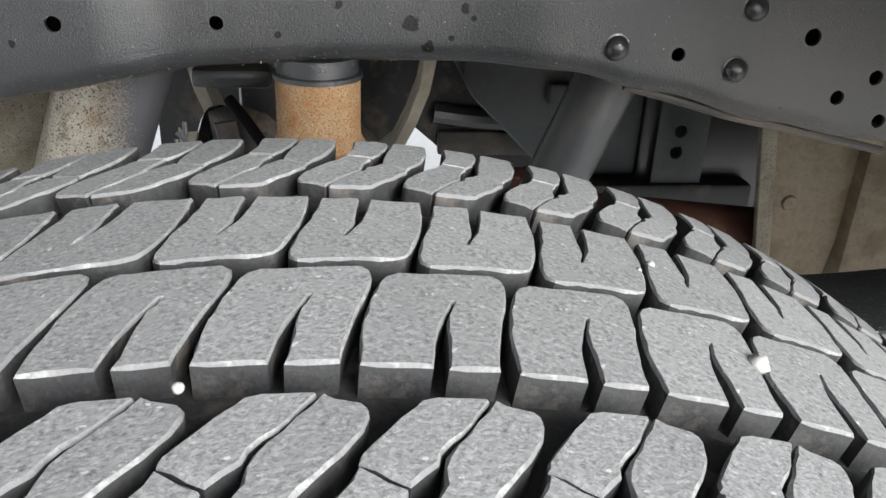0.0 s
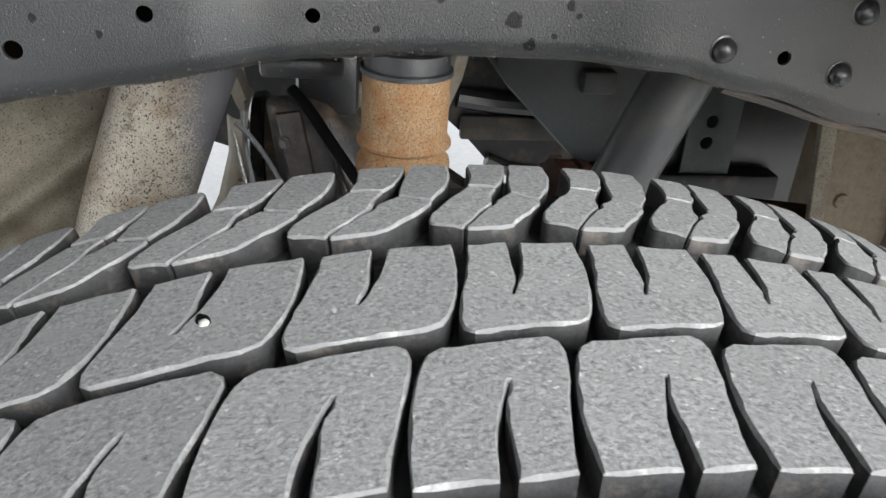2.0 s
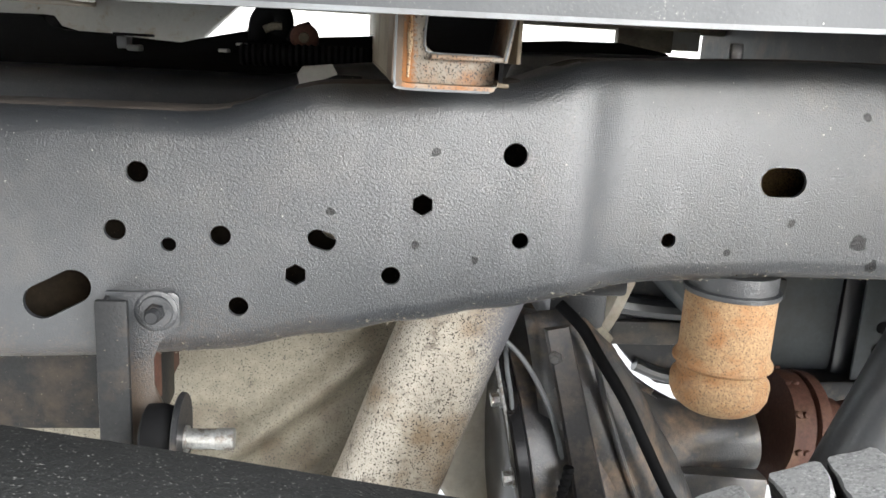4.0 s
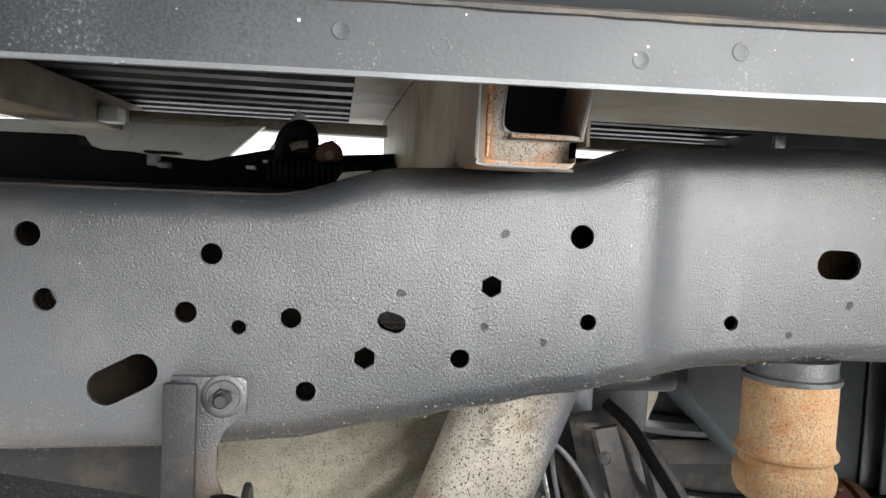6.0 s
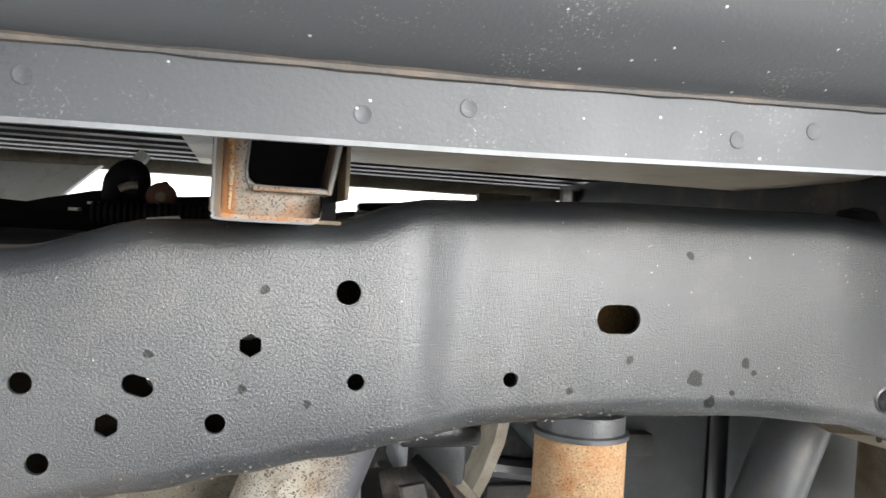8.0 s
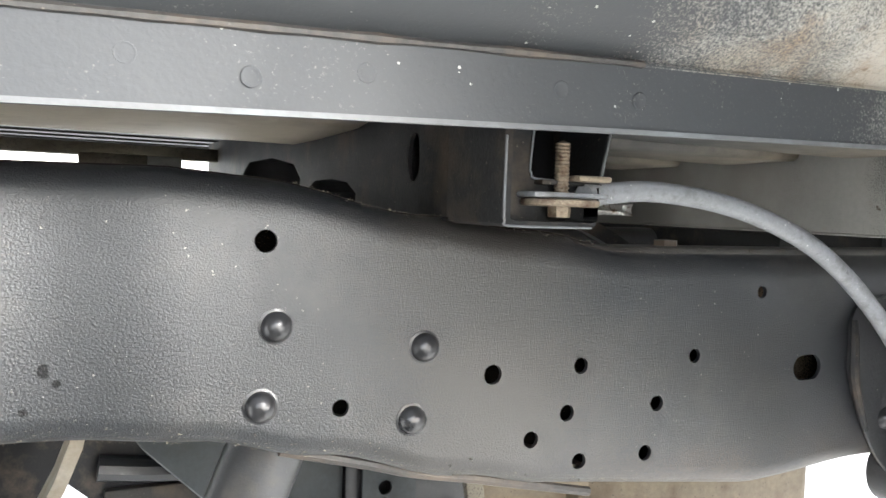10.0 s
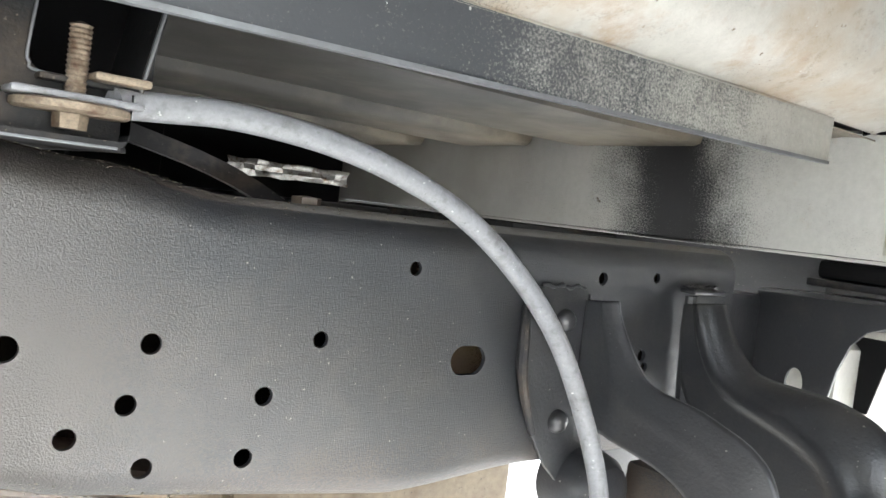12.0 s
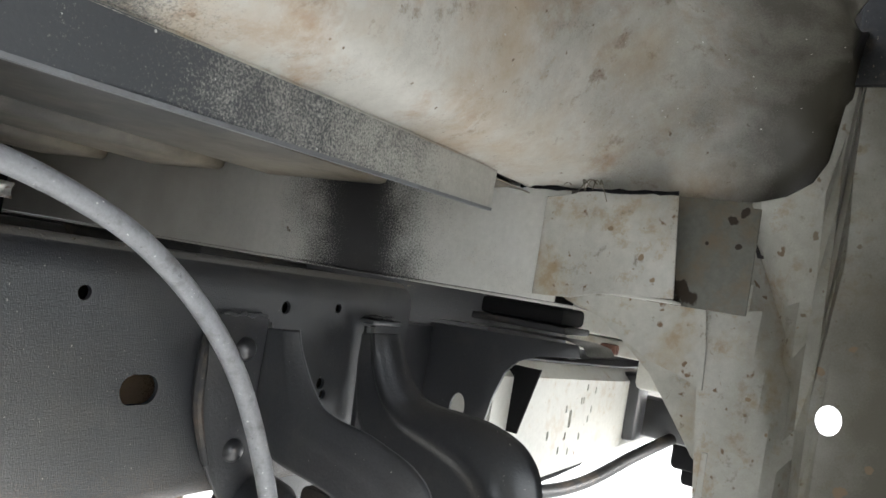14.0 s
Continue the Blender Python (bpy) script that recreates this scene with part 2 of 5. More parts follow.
# road dirt over a base darkened to carry the shade of the recess
GRIME_SHADE = mat("road-dirty sheet metal, base darkened for its recess", (0.13, 0.13, 0.113), 0.6, grain=(0.15, 120), stain=(0.15, 0.12, 0.08), stain_scale=26, stain_amount=0.5, bump=0.4, bump_scale=300, spots=CLODS, smear=(((0.07, 0.05, 0.03), 40, 0.1),))
# the soft fade along y paints the shade of the outer corner
SPRAYED_SHADED = mat("pale primer under black mist, with painted corner shade", (0.50, 0.485, 0.44), 0.42, grain=(0.08, 90), stain=(0.41, 0.335, 0.245), stain_scale=7,
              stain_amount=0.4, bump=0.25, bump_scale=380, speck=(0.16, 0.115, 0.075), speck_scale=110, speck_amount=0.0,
              tints=(((0.042, 0.038, 0.027), 1, 0.60, 0.40, "soft"), (MIST, 0, 0.72, 0.42)), fleck=(0.5, 0.49, 0.45), smear=(((0.37, 0.27, 0.18), 12, 0.42), ((0.20, 0.14, 0.085), 38, 0.27)))
# real mist patch; the soft fade paints the shade deep under the bed
SPRAYED_SHADED_END = mat("pale crossmember under black mist", (0.50, 0.495, 0.46), 0.45, grain=(0.08, 120), stain=(0.40, 0.31, 0.21), stain_scale=14,
                  stain_amount=0.12, bump=0.2, bump_scale=380, speck=(0.12, 0.09, 0.06), speck_scale=60, speck_amount=-0.05,
                  tints=(((0.30, 0.29, 0.26), 1, 0.95, 1.25, "soft"), ((0.022, 0.022, 0.023), 1, 0.89, 0.15, "patch")))
FLOORMAT = mat("bed floor underside", (0.017, 0.016, 0.0145), 0.48, spec=0.13, tints=(((0.034, 0.033, 0.031), 0, 0.30, 0.60),), grain=(0.15, 100), stain=(0.045, 0.04, 0.033), stain_scale=7, stain_amount=0.5, bump=0.15, bump_scale=300,
               speck=(0.05, 0.045, 0.04), speck_scale=260, speck_amount=0.1)
RUSTY_END = mat("pale metal bleeding rust", (0.22, 0.19, 0.15), 0.55, grain=(0.1, 200), stain=(0.24, 0.10, 0.028), stain_scale=24, stain_amount=0.55,
                bump=0.3, bump_scale=400, speck=(0.04, 0.035, 0.03), speck_scale=850, speck_amount=0.5,
                tints=(((0.085, 0.055, 0.032), 0, -0.2545, -0.2615), ((0.27, 0.11, 0.03), 0, -0.2565, 0.0065, "patch")))
GREYMET = mat("bare grey edge", (0.15, 0.155, 0.16), 0.42, grain=(0.1, 150), stain=(0.21, 0.225, 0.235), stain_scale=18, bump=0.15, bump_scale=300,
              stain_amount=0.5, speck=(0.8, 0.8, 0.78), speck_scale=120, speck_amount=-0.06)
FLANGEMAT = mat("grey seam-sealed flange", (0.42, 0.41, 0.37), 0.5, grain=(0.12, 200), stain=(0.36, 0.34, 0.30), stain_scale=22, bump=0.2, bump_scale=300, fleck=(0.5, 0.5, 0.48),
                stain_amount=0.5, speck=(0.7, 0.7, 0.68), speck_scale=120, speck_amount=-0.06, tints=(((0.058, 0.062, 0.067), 0, 1.1, 0.55), ((0.022, 0.024, 0.026), 0, -0.30, -0.62)), smear=(((0.045, 0.038, 0.028), 22, 0.22),))
SATIN = mat("satin dark grey tube paint", (0.06, 0.062, 0.066), 0.34, spec=0.8, grain=(0.12, 200), stain=(0.10, 0.09, 0.075), stain_scale=14, stain_amount=0.25, bump=0.25, bump_scale=700, speck=(0.2, 0.19, 0.17), speck_scale=420, speck_amount=0.0)
RIVET = mat("burnished dark rivet", (0.03, 0.03, 0.032), 0.28, grain=(0.2, 200), bump=0.2, bump_scale=300, spec=0.9)
SILVER = mat("zinc plated steel", (0.5, 0.5, 0.48), 0.4, metal=0.85, grain=(0.3, 400), stain=(0.14, 0.09, 0.055), stain_scale=130, stain_amount=0.45, bump=0.3, bump_scale=500)
BOLT = mat("rust-dusted bolt", (0.27, 0.22, 0.16), 0.6, metal=0.4, grain=(0.35, 500), stain=(0.11, 0.065, 0.04), stain_scale=90, stain_amount=0.5, bump=0.4, bump_scale=600)
CONCRETE = mat("pale concrete", (0.62, 0.61, 0.58), 0.9, grain=(0.08, 40), stain=(0.5, 0.49, 0.46), stain_scale=2, stain_amount=0.4)
HOSE = mat("weathered grey hose", (0.25, 0.255, 0.265), 0.34, grain=(0.15, 300), stain=(0.15, 0.15, 0.15), stain_scale=70, stain_amount=0.35,
           bump=0.3, bump_scale=600, speck=(0.7, 0.7, 0.68), speck_scale=300, speck_amount=0.02, smear=(((0.05, 0.05, 0.052), 230, 0.22),))
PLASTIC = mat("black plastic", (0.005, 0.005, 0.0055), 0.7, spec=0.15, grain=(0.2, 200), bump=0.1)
WHITE = mat("white plastic clip", (0.7, 0.7, 0.68), 0.4, grain=(0.05, 200))
PAN = mat("tan dusty floor pan", (0.37, 0.32, 0.245), 0.5, grain=(0.12, 100), stain=(0.26, 0.21, 0.15), stain_scale=11, stain_amount=0.35, bump=0.2, bump_scale=350,
          speck=(0.06, 0.05, 0.04), speck_scale=300, speck_amount=0.05, tints=(((0.045, 0.042, 0.036), 0, 1.32, 0.86, "soft"),), smear=(((0.16, 0.125, 0.085), 24, 0.25),))
CREAM = mat("yellowed rubber with fine grit", (0.37, 0.235, 0.122), 0.8, grain=(0.35, 350), stain=(0.34, 0.165, 0.065), stain_scale=40, stain_amount=0.55,
            bump=0.7, bump_scale=450, speck=(0.07, 0.045, 0.03), speck_scale=900, speck_amount=0.42, smear=(((0.22, 0.13, 0.075), 34, 0.24),))
GLOSS = mat("glossy black cover paint", (0.010, 0.010, 0.011), 0.2, spec=0.6, grain=(0.2, 250), stain=(0.05, 0.042, 0.035), stain_scale=20, stain_amount=0.25, bump=0.15, bump_scale=300)
CASTING = mat("black casting with brown road film", (0.055, 0.055, 0.056), 0.34, spec=0.9, grain=(0.3, 300), stain=(0.10, 0.085, 0.07), stain_scale=22, stain_amount=0.5, bump=0.5, bump_scale=420,
              speck=(0.16, 0.15, 0.13), speck_scale=420, speck_amount=0.05, smear=(((0.26, 0.185, 0.125), 13, 0.5),))
PALESHEET = mat("pale dusty shield metal", (0.52, 0.48, 0.40), 0.55, grain=(0.1, 120), stain=(0.40, 0.34, 0.25), stain_scale=14, stain_amount=0.5, bump=0.15, bump_scale=400)
DUSTYTOP = mat("brown dust on the rail top", tints=(((0.26, 0.25, 0.235), 0, 0.50, 0.75, "soft"),), base=(0.085, 0.068, 0.055), rough=0.85, grain=(0.25, 200), stain=(0.05, 0.04, 0.033), stain_scale=30, stain_amount=0.6, bump=0.4, bump_scale=400, speck=(0.3, 0.16, 0.07), speck_scale=90, speck_amount=-0.04)
PAN_REAR = mat("tan floor pan with brown film", (0.40, 0.35, 0.27), 0.42, grain=(0.1, 100), stain=(0.28, 0.225, 0.16), stain_scale=11, stain_amount=0.35, bump=0.2, bump_scale=350,
               speck=(0.06, 0.05, 0.04), speck_scale=300, speck_amount=0.05, smear=(((0.20, 0.16, 0.11), 24, 0.2),))
SOOT = mat("matt black undercoat", (0.014, 0.0145, 0.015), 0.62, grain=(0.3, 250), stain=(0.06, 0.045, 0.032), stain_scale=16, stain_amount=0.35, bump=0.5, bump_scale=400,
           speck=(0.12, 0.1, 0.08), speck_scale=350, speck_amount=0.1, spec=0.35)


# ---- helpers for meshes ----
def shade(me, angle=35):
    for p in me.polygons:
        p.use_smooth = True
    me.set_sharp_from_angle(angle=radians(angle))


def part(name, bm, material, parent=None, label="", angle=35):
    """Links a bmesh as one mesh object, under a thing or a part."""
    bmesh.ops.recalc_face_normals(bm, faces=bm.faces)
    me = bpy.data.meshes.new(name)
    bm.to_mesh(me)
    bm.free()
    for m in material if isinstance(material, (list, tuple)) else [material]:
        me.materials.append(m)
    shade(me, angle)
    ob = new(name, me)
    ob.parent = parent
    if label:
        tagged(ob, label)
    return ob


def thing(name, label, category, at=(0, 0, 0), group="", kind=""):
    ob = new(name)
    ob.location = at
    ob.empty_display_size = 0.02
    return tagged(ob, label, category, group, kind)


def loft(rings, closed=True, caps=True, bm=None):
    """A skin over rings of equally many points."""
    bm = bm or bmesh.new()
    vs = [[bm.verts.new(p) for p in r] for r in rings]
    n = len(rings[0])
    for a, b in zip(vs, vs[1:]):
        for i in range(n if closed else n - 1):
            j = (i + 1) % n
            bm.faces.new((a[i], a[j], b[j], b[i]))
    if caps and closed:
        bm.faces.new(vs[0][::-1])
        bm.faces.new(vs[-1])
    return bm


def box(x0, x1, y0, y1, z0, z1, bevel=0.002, bm=None):
    own = bmesh.new()
    bmesh.ops.create_cube(own, size=1, matrix=Matrix.LocRotScale(((x0 + x1) / 2, (y0 + y1) / 2, (z0 + z1) / 2), None, (x1 - x0, y1 - y0, z1 - z0)))
    if bevel:
        bmesh.ops.bevel(own, geom=own.edges, offset=bevel, segments=2, affect="EDGES", profile=0.5)
    if bm is None:
        return own
    return join(bm, own)


def join(bm, own):
    me = bpy.data.meshes.new("tmp")
    own.to_mesh(me)
    own.free()
    bm.from_mesh(me)
    bpy.data.meshes.remove(me)
    return bm


def tube(points, radius, sides=20, smooth=8, caps=True):
    """A round tube along a smoothed line; radius a number or one for each point."""
    pts = [Vector(p) for p in points]
    rad = [radius] * len(pts) if isinstance(radius, (int, float)) else list(radius)
    line, rr = [], []
    for i in range(len(pts) - 1):
        p0, p1, p2, p3 = pts[max(i - 1, 0)], pts[i], pts[i + 1], pts[min(i + 2, len(pts) - 1)]
        for s in range(smooth):
            t = s / smooth
            line.append(0.5 * (2 * p1 + (p2 - p0) * t + (2 * p0 - 5 * p1 + 4 * p2 - p3) * t * t + (3 * p1 - p0 - 3 * p2 + p3) * t ** 3))
            rr.append(rad[i] + (rad[i + 1] - rad[i]) * t)
    line.append(pts[-1])
    rr.append(rad[-1])
    rings, up = [], None
    for i, p in enumerate(line):
        d = (line[min(i + 1, len(line) - 1)] - line[max(i - 1, 0)]).normalized()
        if up is None:
            up = d.orthogonal().normalized()
        up = (up - d * up.dot(d)).normalized()
        side = d.cross(up)
        rings.append([p + rr[i] * (math.cos(a) * up + math.sin(a) * side) for a in (2 * math.pi * k / sides for k in range(sides))])
    return loft(rings, caps=caps)


def turned(profile, axis_from, axis_to, sides=32, bm=None):
    """A turned body: profile of (distance along, radius) from one end of an axis."""
    a, d = Vector(axis_from), (Vector(axis_to) - Vector(axis_from)).normalized()
    up = d.orthogonal().normalized()
    side = d.cross(up)
    rings = [[a + d * s + max(r, 1e-4) * (math.cos(2 * math.pi * k / sides) * up + math.sin(2 * math.pi * k / sides) * side) for k in range(sides)] for s, r in profile]
    return loft(rings, bm=bm)


def lerp(table, x):
    """A smooth curve through a table of (x, value)."""
    xs, vs = zip(*table)
    if x <= xs[0]:
        return vs[0]
    for i in range(len(xs) - 1):
        if x <= xs[i + 1]:
            t = (x - xs[i]) / (xs[i + 1] - xs[i])
            t = t * t * (3 - 2 * t) if abs(vs[i + 1] - vs[i]) > 0.008 and xs[i + 1] - xs[i] < 0.16 else t
            return vs[i] + (vs[i + 1] - vs[i]) * t
    return vs[-1]


def plate(outline, thick, to_world, bevel=0.0, holes=()):
    """A flat sheet from an outline in (u, v); to_world(u, v, w) sets it in the place, w through its thickness."""
    bm = bmesh.new()
    front = [bm.verts.new(to_world(u, v, 0)) for u, v in outline]
    back = [bm.verts.new(to_world(u, v, thick)) for u, v in outline]
    bm.faces.new(front)
    bm.faces.new(back[::-1])
    n = len(outline)
    for i in range(n):
        bm.faces.new((front[i], back[i], back[(i + 1) % n], front[(i + 1) % n]))
    if bevel:
        bmesh.ops.bevel(bm, geom=bm.edges, offset=bevel, segments=2, affect="EDGES", profile=0.5)
    return bm


def cut(ob, cutters):
    """Cuts holes through a mesh object for good."""
    bm = bmesh.new()
    for c in cutters:
        join(bm, c)
    bmesh.ops.recalc_face_normals(bm, faces=bm.faces)
    me = bpy.data.meshes.new("cutter")
    bm.to_mesh(me)
    bm.free()
    tool = new("cutter", me)
    mod = ob.modifiers.new("holes", "BOOLEAN")
    mod.object, mod.operation, mod.solver = tool, "DIFFERENCE", "EXACT"
    bpy.context.view_layer.update()
    done = bpy.data.meshes.new_from_object(ob.evaluated_get(bpy.context.evaluated_depsgraph_get()))
    ob.modifiers.clear()
    ob.data = done
    shade(done, 30)
    bpy.data.objects.remove(tool)
    bpy.data.meshes.remove(me)


def slug(x, z, y0, y1, r, sides=20, length=0.0, turn=0.0):
    """A round, hexagonal or long cutter along y."""
    bm = bmesh.new()
    c, s = math.cos(radians(turn)), math.sin(radians(turn))
    ring = []
    for k in range(sides):
        a = 2 * math.pi * (k + 0.5) / sides
        u, v = r * math.cos(a), r * math.sin(a)
        u += math.copysign(length / 2, u) if length else 0
        ring.append((x + u * c - v * s, z + u * s + v * c))
    return loft([[(px, y0, pz) for px, pz in ring], [(px, y1, pz) for px, pz in ring]], bm=bm)

# ---- ground ----
bm = bmesh.new()
bmesh.ops.create_grid(bm, x_segments=8, y_segments=8, size=400)
ground = part("ground", bm, CONCRETE)
ground.location.z = -0.958
tagged(ground, "pale bright concrete yard under the truck", "ground", kind="structure")

# ---- frame rail ----
RAIL_TOP = [(-1.2, 0.093), (-0.6, 0.097), (-0.40, 0.098), (-0.30, 0.122), (-0.19, 0.127), (-0.11, 0.148), (0.05, 0.156), (0.22, 0.158),
            (0.27, 0.154), (0.40, 0.132), (0.49, 0.123), (0.575, 0.111), (0.8, 0.111), (1.2, 0.114)]
RAIL_LOW = [(-1.2, -0.09), (-0.56, -0.086), (-0.458, -0.083), (-0.383, -0.077), (-0.306, -0.063), (-0.245, -0.052), (-0.183, -0.041), (-0.119, -0.03),
            (-0.05, -0.021), (0.055, -0.015), (0.179, -0.015), (0.24, -0.019), (0.323, -0.036), (0.431, -0.062), (0.51, -0.076), (0.72, -0.1), (0.87, -0.09), (1.2, -0.09)]
RAIL_FACE = [(-1.2, 0.768), (-0.135, 0.768), (-0.085, 0.785), (0.14, 0.787), (0.235, 0.772), (1.2, 0.779)]


def rail_section(x, grow=0.0):
    top, low, face = lerp(RAIL_TOP, x) - grow, lerp(RAIL_LOW, x) + grow, lerp(RAIL_FACE, x) + grow
    back = 0.862 - grow
    r = 0.019 - grow * 0.8
    pts = []
    u = r + 0.007
    for cy, cz, a0, q in ((face + r, low + r, 180, r), (back - r, low + r, 270, r), (back - u, top - u, 0, u), (face + u, top - u, 90, u)):
        for k in range(6):
            a = radians(a0 + 18 * k)
            pts.append((x, cy + q * math.cos(a), cz + q * math.sin(a)))
    return pts


stations = [-1.2 + 0.0145 * k for k in range(162)]
frame_rail = thing("frame_rail", "grey orange-peel coated steel frame rail with punched holes", "frame rail")
bm = loft([rail_section(x) for x in stations])
outer = len(bm.faces)
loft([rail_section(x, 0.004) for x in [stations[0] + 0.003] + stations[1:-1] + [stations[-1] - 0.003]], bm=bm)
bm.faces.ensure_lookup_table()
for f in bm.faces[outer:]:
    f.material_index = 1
for f in bm.faces[:outer]:
    f.normal_update()
    if abs(f.normal.z) > (0.75 if f.calc_center_median().x > 0.52 else 0.95) and f.calc_center_median().z > 0.05:
        f.material_index = 2
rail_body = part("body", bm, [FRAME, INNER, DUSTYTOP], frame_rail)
bm = bmesh.new()
bm.from_mesh(rail_body.data)
bm.faces.ensure_lookup_table()
for f in bm.faces[outer:]:
    f.normal_flip()
bm.to_mesh(rail_body.data)
bm.free()
HOLES = [  # x, z, radius, sides, length, turn
    (-0.4340, 0.0557, 0.0075, 20, 0, 0), (-0.4500, 0.0150, 0.0075, 20, 0, 0), (-0.4144, 0.0056, 0.0052, 20, 0, 0), (-0.3791, 0.0130, 0.0073, 20, 0, 0),
    (-0.3090, 0.0120, 0.0068, 20, 0.007, -18), (-0.3270, -0.0140, 0.0082, 6, 0, 0), (-0.3671, -0.0386, 0.0072, 20, 0, 0), (-0.2590, -0.0129, 0.007, 20, 0, 0),
    (-0.2385, 0.0399, 0.0082, 6, 0, 0), (-0.1741, 0.0781, 0.0088, 24, 0, 0), (-0.1660, 0.0160, 0.0062, 20, 0, 0), (-0.0470, 0.0160, 0.0058, 20, 0, 0),
    (0.0390, 0.0639, 0.0115, 24, 0.014, 0), (0.2809, 0.1120, 0.0075, 20, 0, 0), (0.3342, -0.0001, 0.006, 20, 0, 0), (0.4509, 0.0161, 0.0075, 20, 0, 0),
    (0.5291, 0.0187, 0.0065, 20, 0, 0), (0.5178, -0.0177, 0.0065, 20, 0, 0), (0.4860, -0.0358, 0.0065, 20, 0, 0), (0.5310, -0.0569, 0.0065, 20, 0, 0),
    (0.7168, 0.0739, 0.0055, 20, 0, 0), (0.6437, 0.0212, 0.006, 20, 0, 0), (0.6058, -0.0163, 0.0065, 20, 0, 0), (0.5960, -0.0566, 0.0065, 20, 0, 0),
    (0.778, 0.0044, 0.0115, 24, 0.012, 0), (0.9252, 0.0758, 0.006, 20, 0, 0), (1.0024, 0.0798, 0.005, 20, 0, 0), (0.9943, 0.0050, 0.006, 20, 0, 0), (1.0, -0.006, 0.005, 20, 0, 0),
    (-0.5530, 0.0645, 0.0085, 20, 0, 0), (-0.5413, 0.0210, 0.0078, 20, 0, 0), (-0.4905, -0.0325, 0.0125, 24, 0.024, 28),
]
cut(rail_body, [slug(x, z, 0.74, 0.80, r, n, ln, tu) for x, z, r, n, ln, tu in HOLES]
    + [slug(x, z, 0.83, 0.90, r, 16) for x, z, r in ((0.035, 0.065, 0.02), (-0.24, 0.045, 0.014), (-0.30, 0.005, 0.014), (-0.05, 0.02, 0.012), (-0.55, 0.02, 0.02), (0.79, 0.0, 0.022))])
for x, z in ((0.2888, 0.0567), (0.2799, 0.0049), (0.3944, 0.0390), (0.3866, -0.0122)):
    y = lerp(RAIL_FACE, x)
    riv = part("rivet", turned([(0, 0.0118), (0.0006, 0.0118), (0.001, 0.0102), (0.0035, 0.0098), (0.006, 0.0082), (0.0082, 0.0052), (0.009, 0.002), (0.0091, 0.0)], (x, y, z), (x, y - 1, z), 24), RIVET, frame_rail, "domed steel rivet head")

# crumbs of dirt along the lower and upper edges
rnd = random.Random(8)
bm = bmesh.new()
for k in range(2400):
    x = rnd.uniform(-0.75, 0.60) if k % 3 else rnd.uniform(0.30, 1.15)
    y, top, low = lerp(RAIL_FACE, x), lerp(RAIL_TOP, x), lerp(RAIL_LOW, x)
    a = radians(rnd.gauss(38, 20)) if k % 3 else radians(-rnd.gauss(70, 16))
    a = max(-1.5, min(1.5, a))
    cz = (low + 0.015) if k % 3 else (top - 0.015)
    p = Vector((x, y + 0.015 - 0.015 * math.cos(a), cz - 0.015 * math.sin(a)))
    s = 0.0003 + 0.0007 * rnd.random() ** 4
    own = [p + Vector((rnd.uniform(-s, s) * 1.6, rnd.uniform(-s, 0.2 * s), rnd.uniform(-s, s))) for _ in range(5)]
    vs = [bm.verts.new(q) for q in own]
    for i in range(5):
        for j in range(i + 1, 5):
            for m in range(j + 1, 5):
                bm.faces.new((vs[i], vs[j], vs[m]))
tagged(part("edge_dirt", bm, TAN, frame_rail, "crumbs of pale dirt along the rail edges"), kind="stuff")

far_rail = thing("far_frame_rail", "dark frame rail on the far side of the truck", "frame rail")
part("body", loft([[(x, 2.26 - y, z) for x, y, z in rail_section(x)] for x in stations[::4]]), BLACK, far_rail)
part("lower_flange", loft([[(x, 2.26 - y, z) for y, z in ((0.80, lerp(RAIL_LOW, x) - 0.005), (0.86, lerp(RAIL_LOW, x) - 0.005), (0.86, lerp(RAIL_LOW, x) - 0.001), (0.80, lerp(RAIL_LOW, x) - 0.001))] for x in stations[::4]]), DARKSTEEL, far_rail)

# ---- bed: floor, flange, wheelhouse ----
bed = thing("truck_bed", "pickup bed underside with ribbed floor and pale wheelhouse", "truck bed")
FLANGE = [(-0.9, 0.628, 0.156), (-0.1, 0.630, 0.167), (0.45, 0.635, 0.184), (1.06, 0.658, 0.200)]


def line_at(table, x, k):
    for a, b in zip(table, table[1:]):
        if x <= b[0] or b is table[-1]:
            return a[k] + (b[k] - a[k]) * (x - a[0]) / (b[0] - a[0])


rings = []
for k in range(61):
    x = -0.9 + 1.96 * k / 60
    y, z = line_at(FLANGE, x, 1), line_at(FLANGE, x, 2)
    w = 0.0009 * math.sin(x * 31) + 0.0006 * math.sin(x * 83)
    rings.append([(x, y + w, z), (x, y + 0.003 + w, z), (x, y + 0.0035, z + 0.04), (x, y, z + 0.04)])
flange = part("wheelhouse_flange", loft(rings), FLANGEMAT, bed, "grey pinch-weld flange with spot welds")
rings = [[(x, line_at(FLANGE, x, 1) - 0.0016, line_at(FLANGE, x, 2) - 0.0006), (x, line_at(FLANGE, x, 1) - 0.0016, line_at(FLANGE, x, 2) + 0.0022),
          (x, line_at(FLANGE, x, 1) + 0.0036, line_at(FLANGE, x, 2) + 0.0022), (x, line_at(FLANGE, x, 1) + 0.0036, line_at(FLANGE, x, 2) - 0.0006)]
         for x in (-0.9 + 1.958 * k / 40 for k in range(41))]
part("hem", loft(rings), GREYMET, flange, "pale bare hem of the flange")
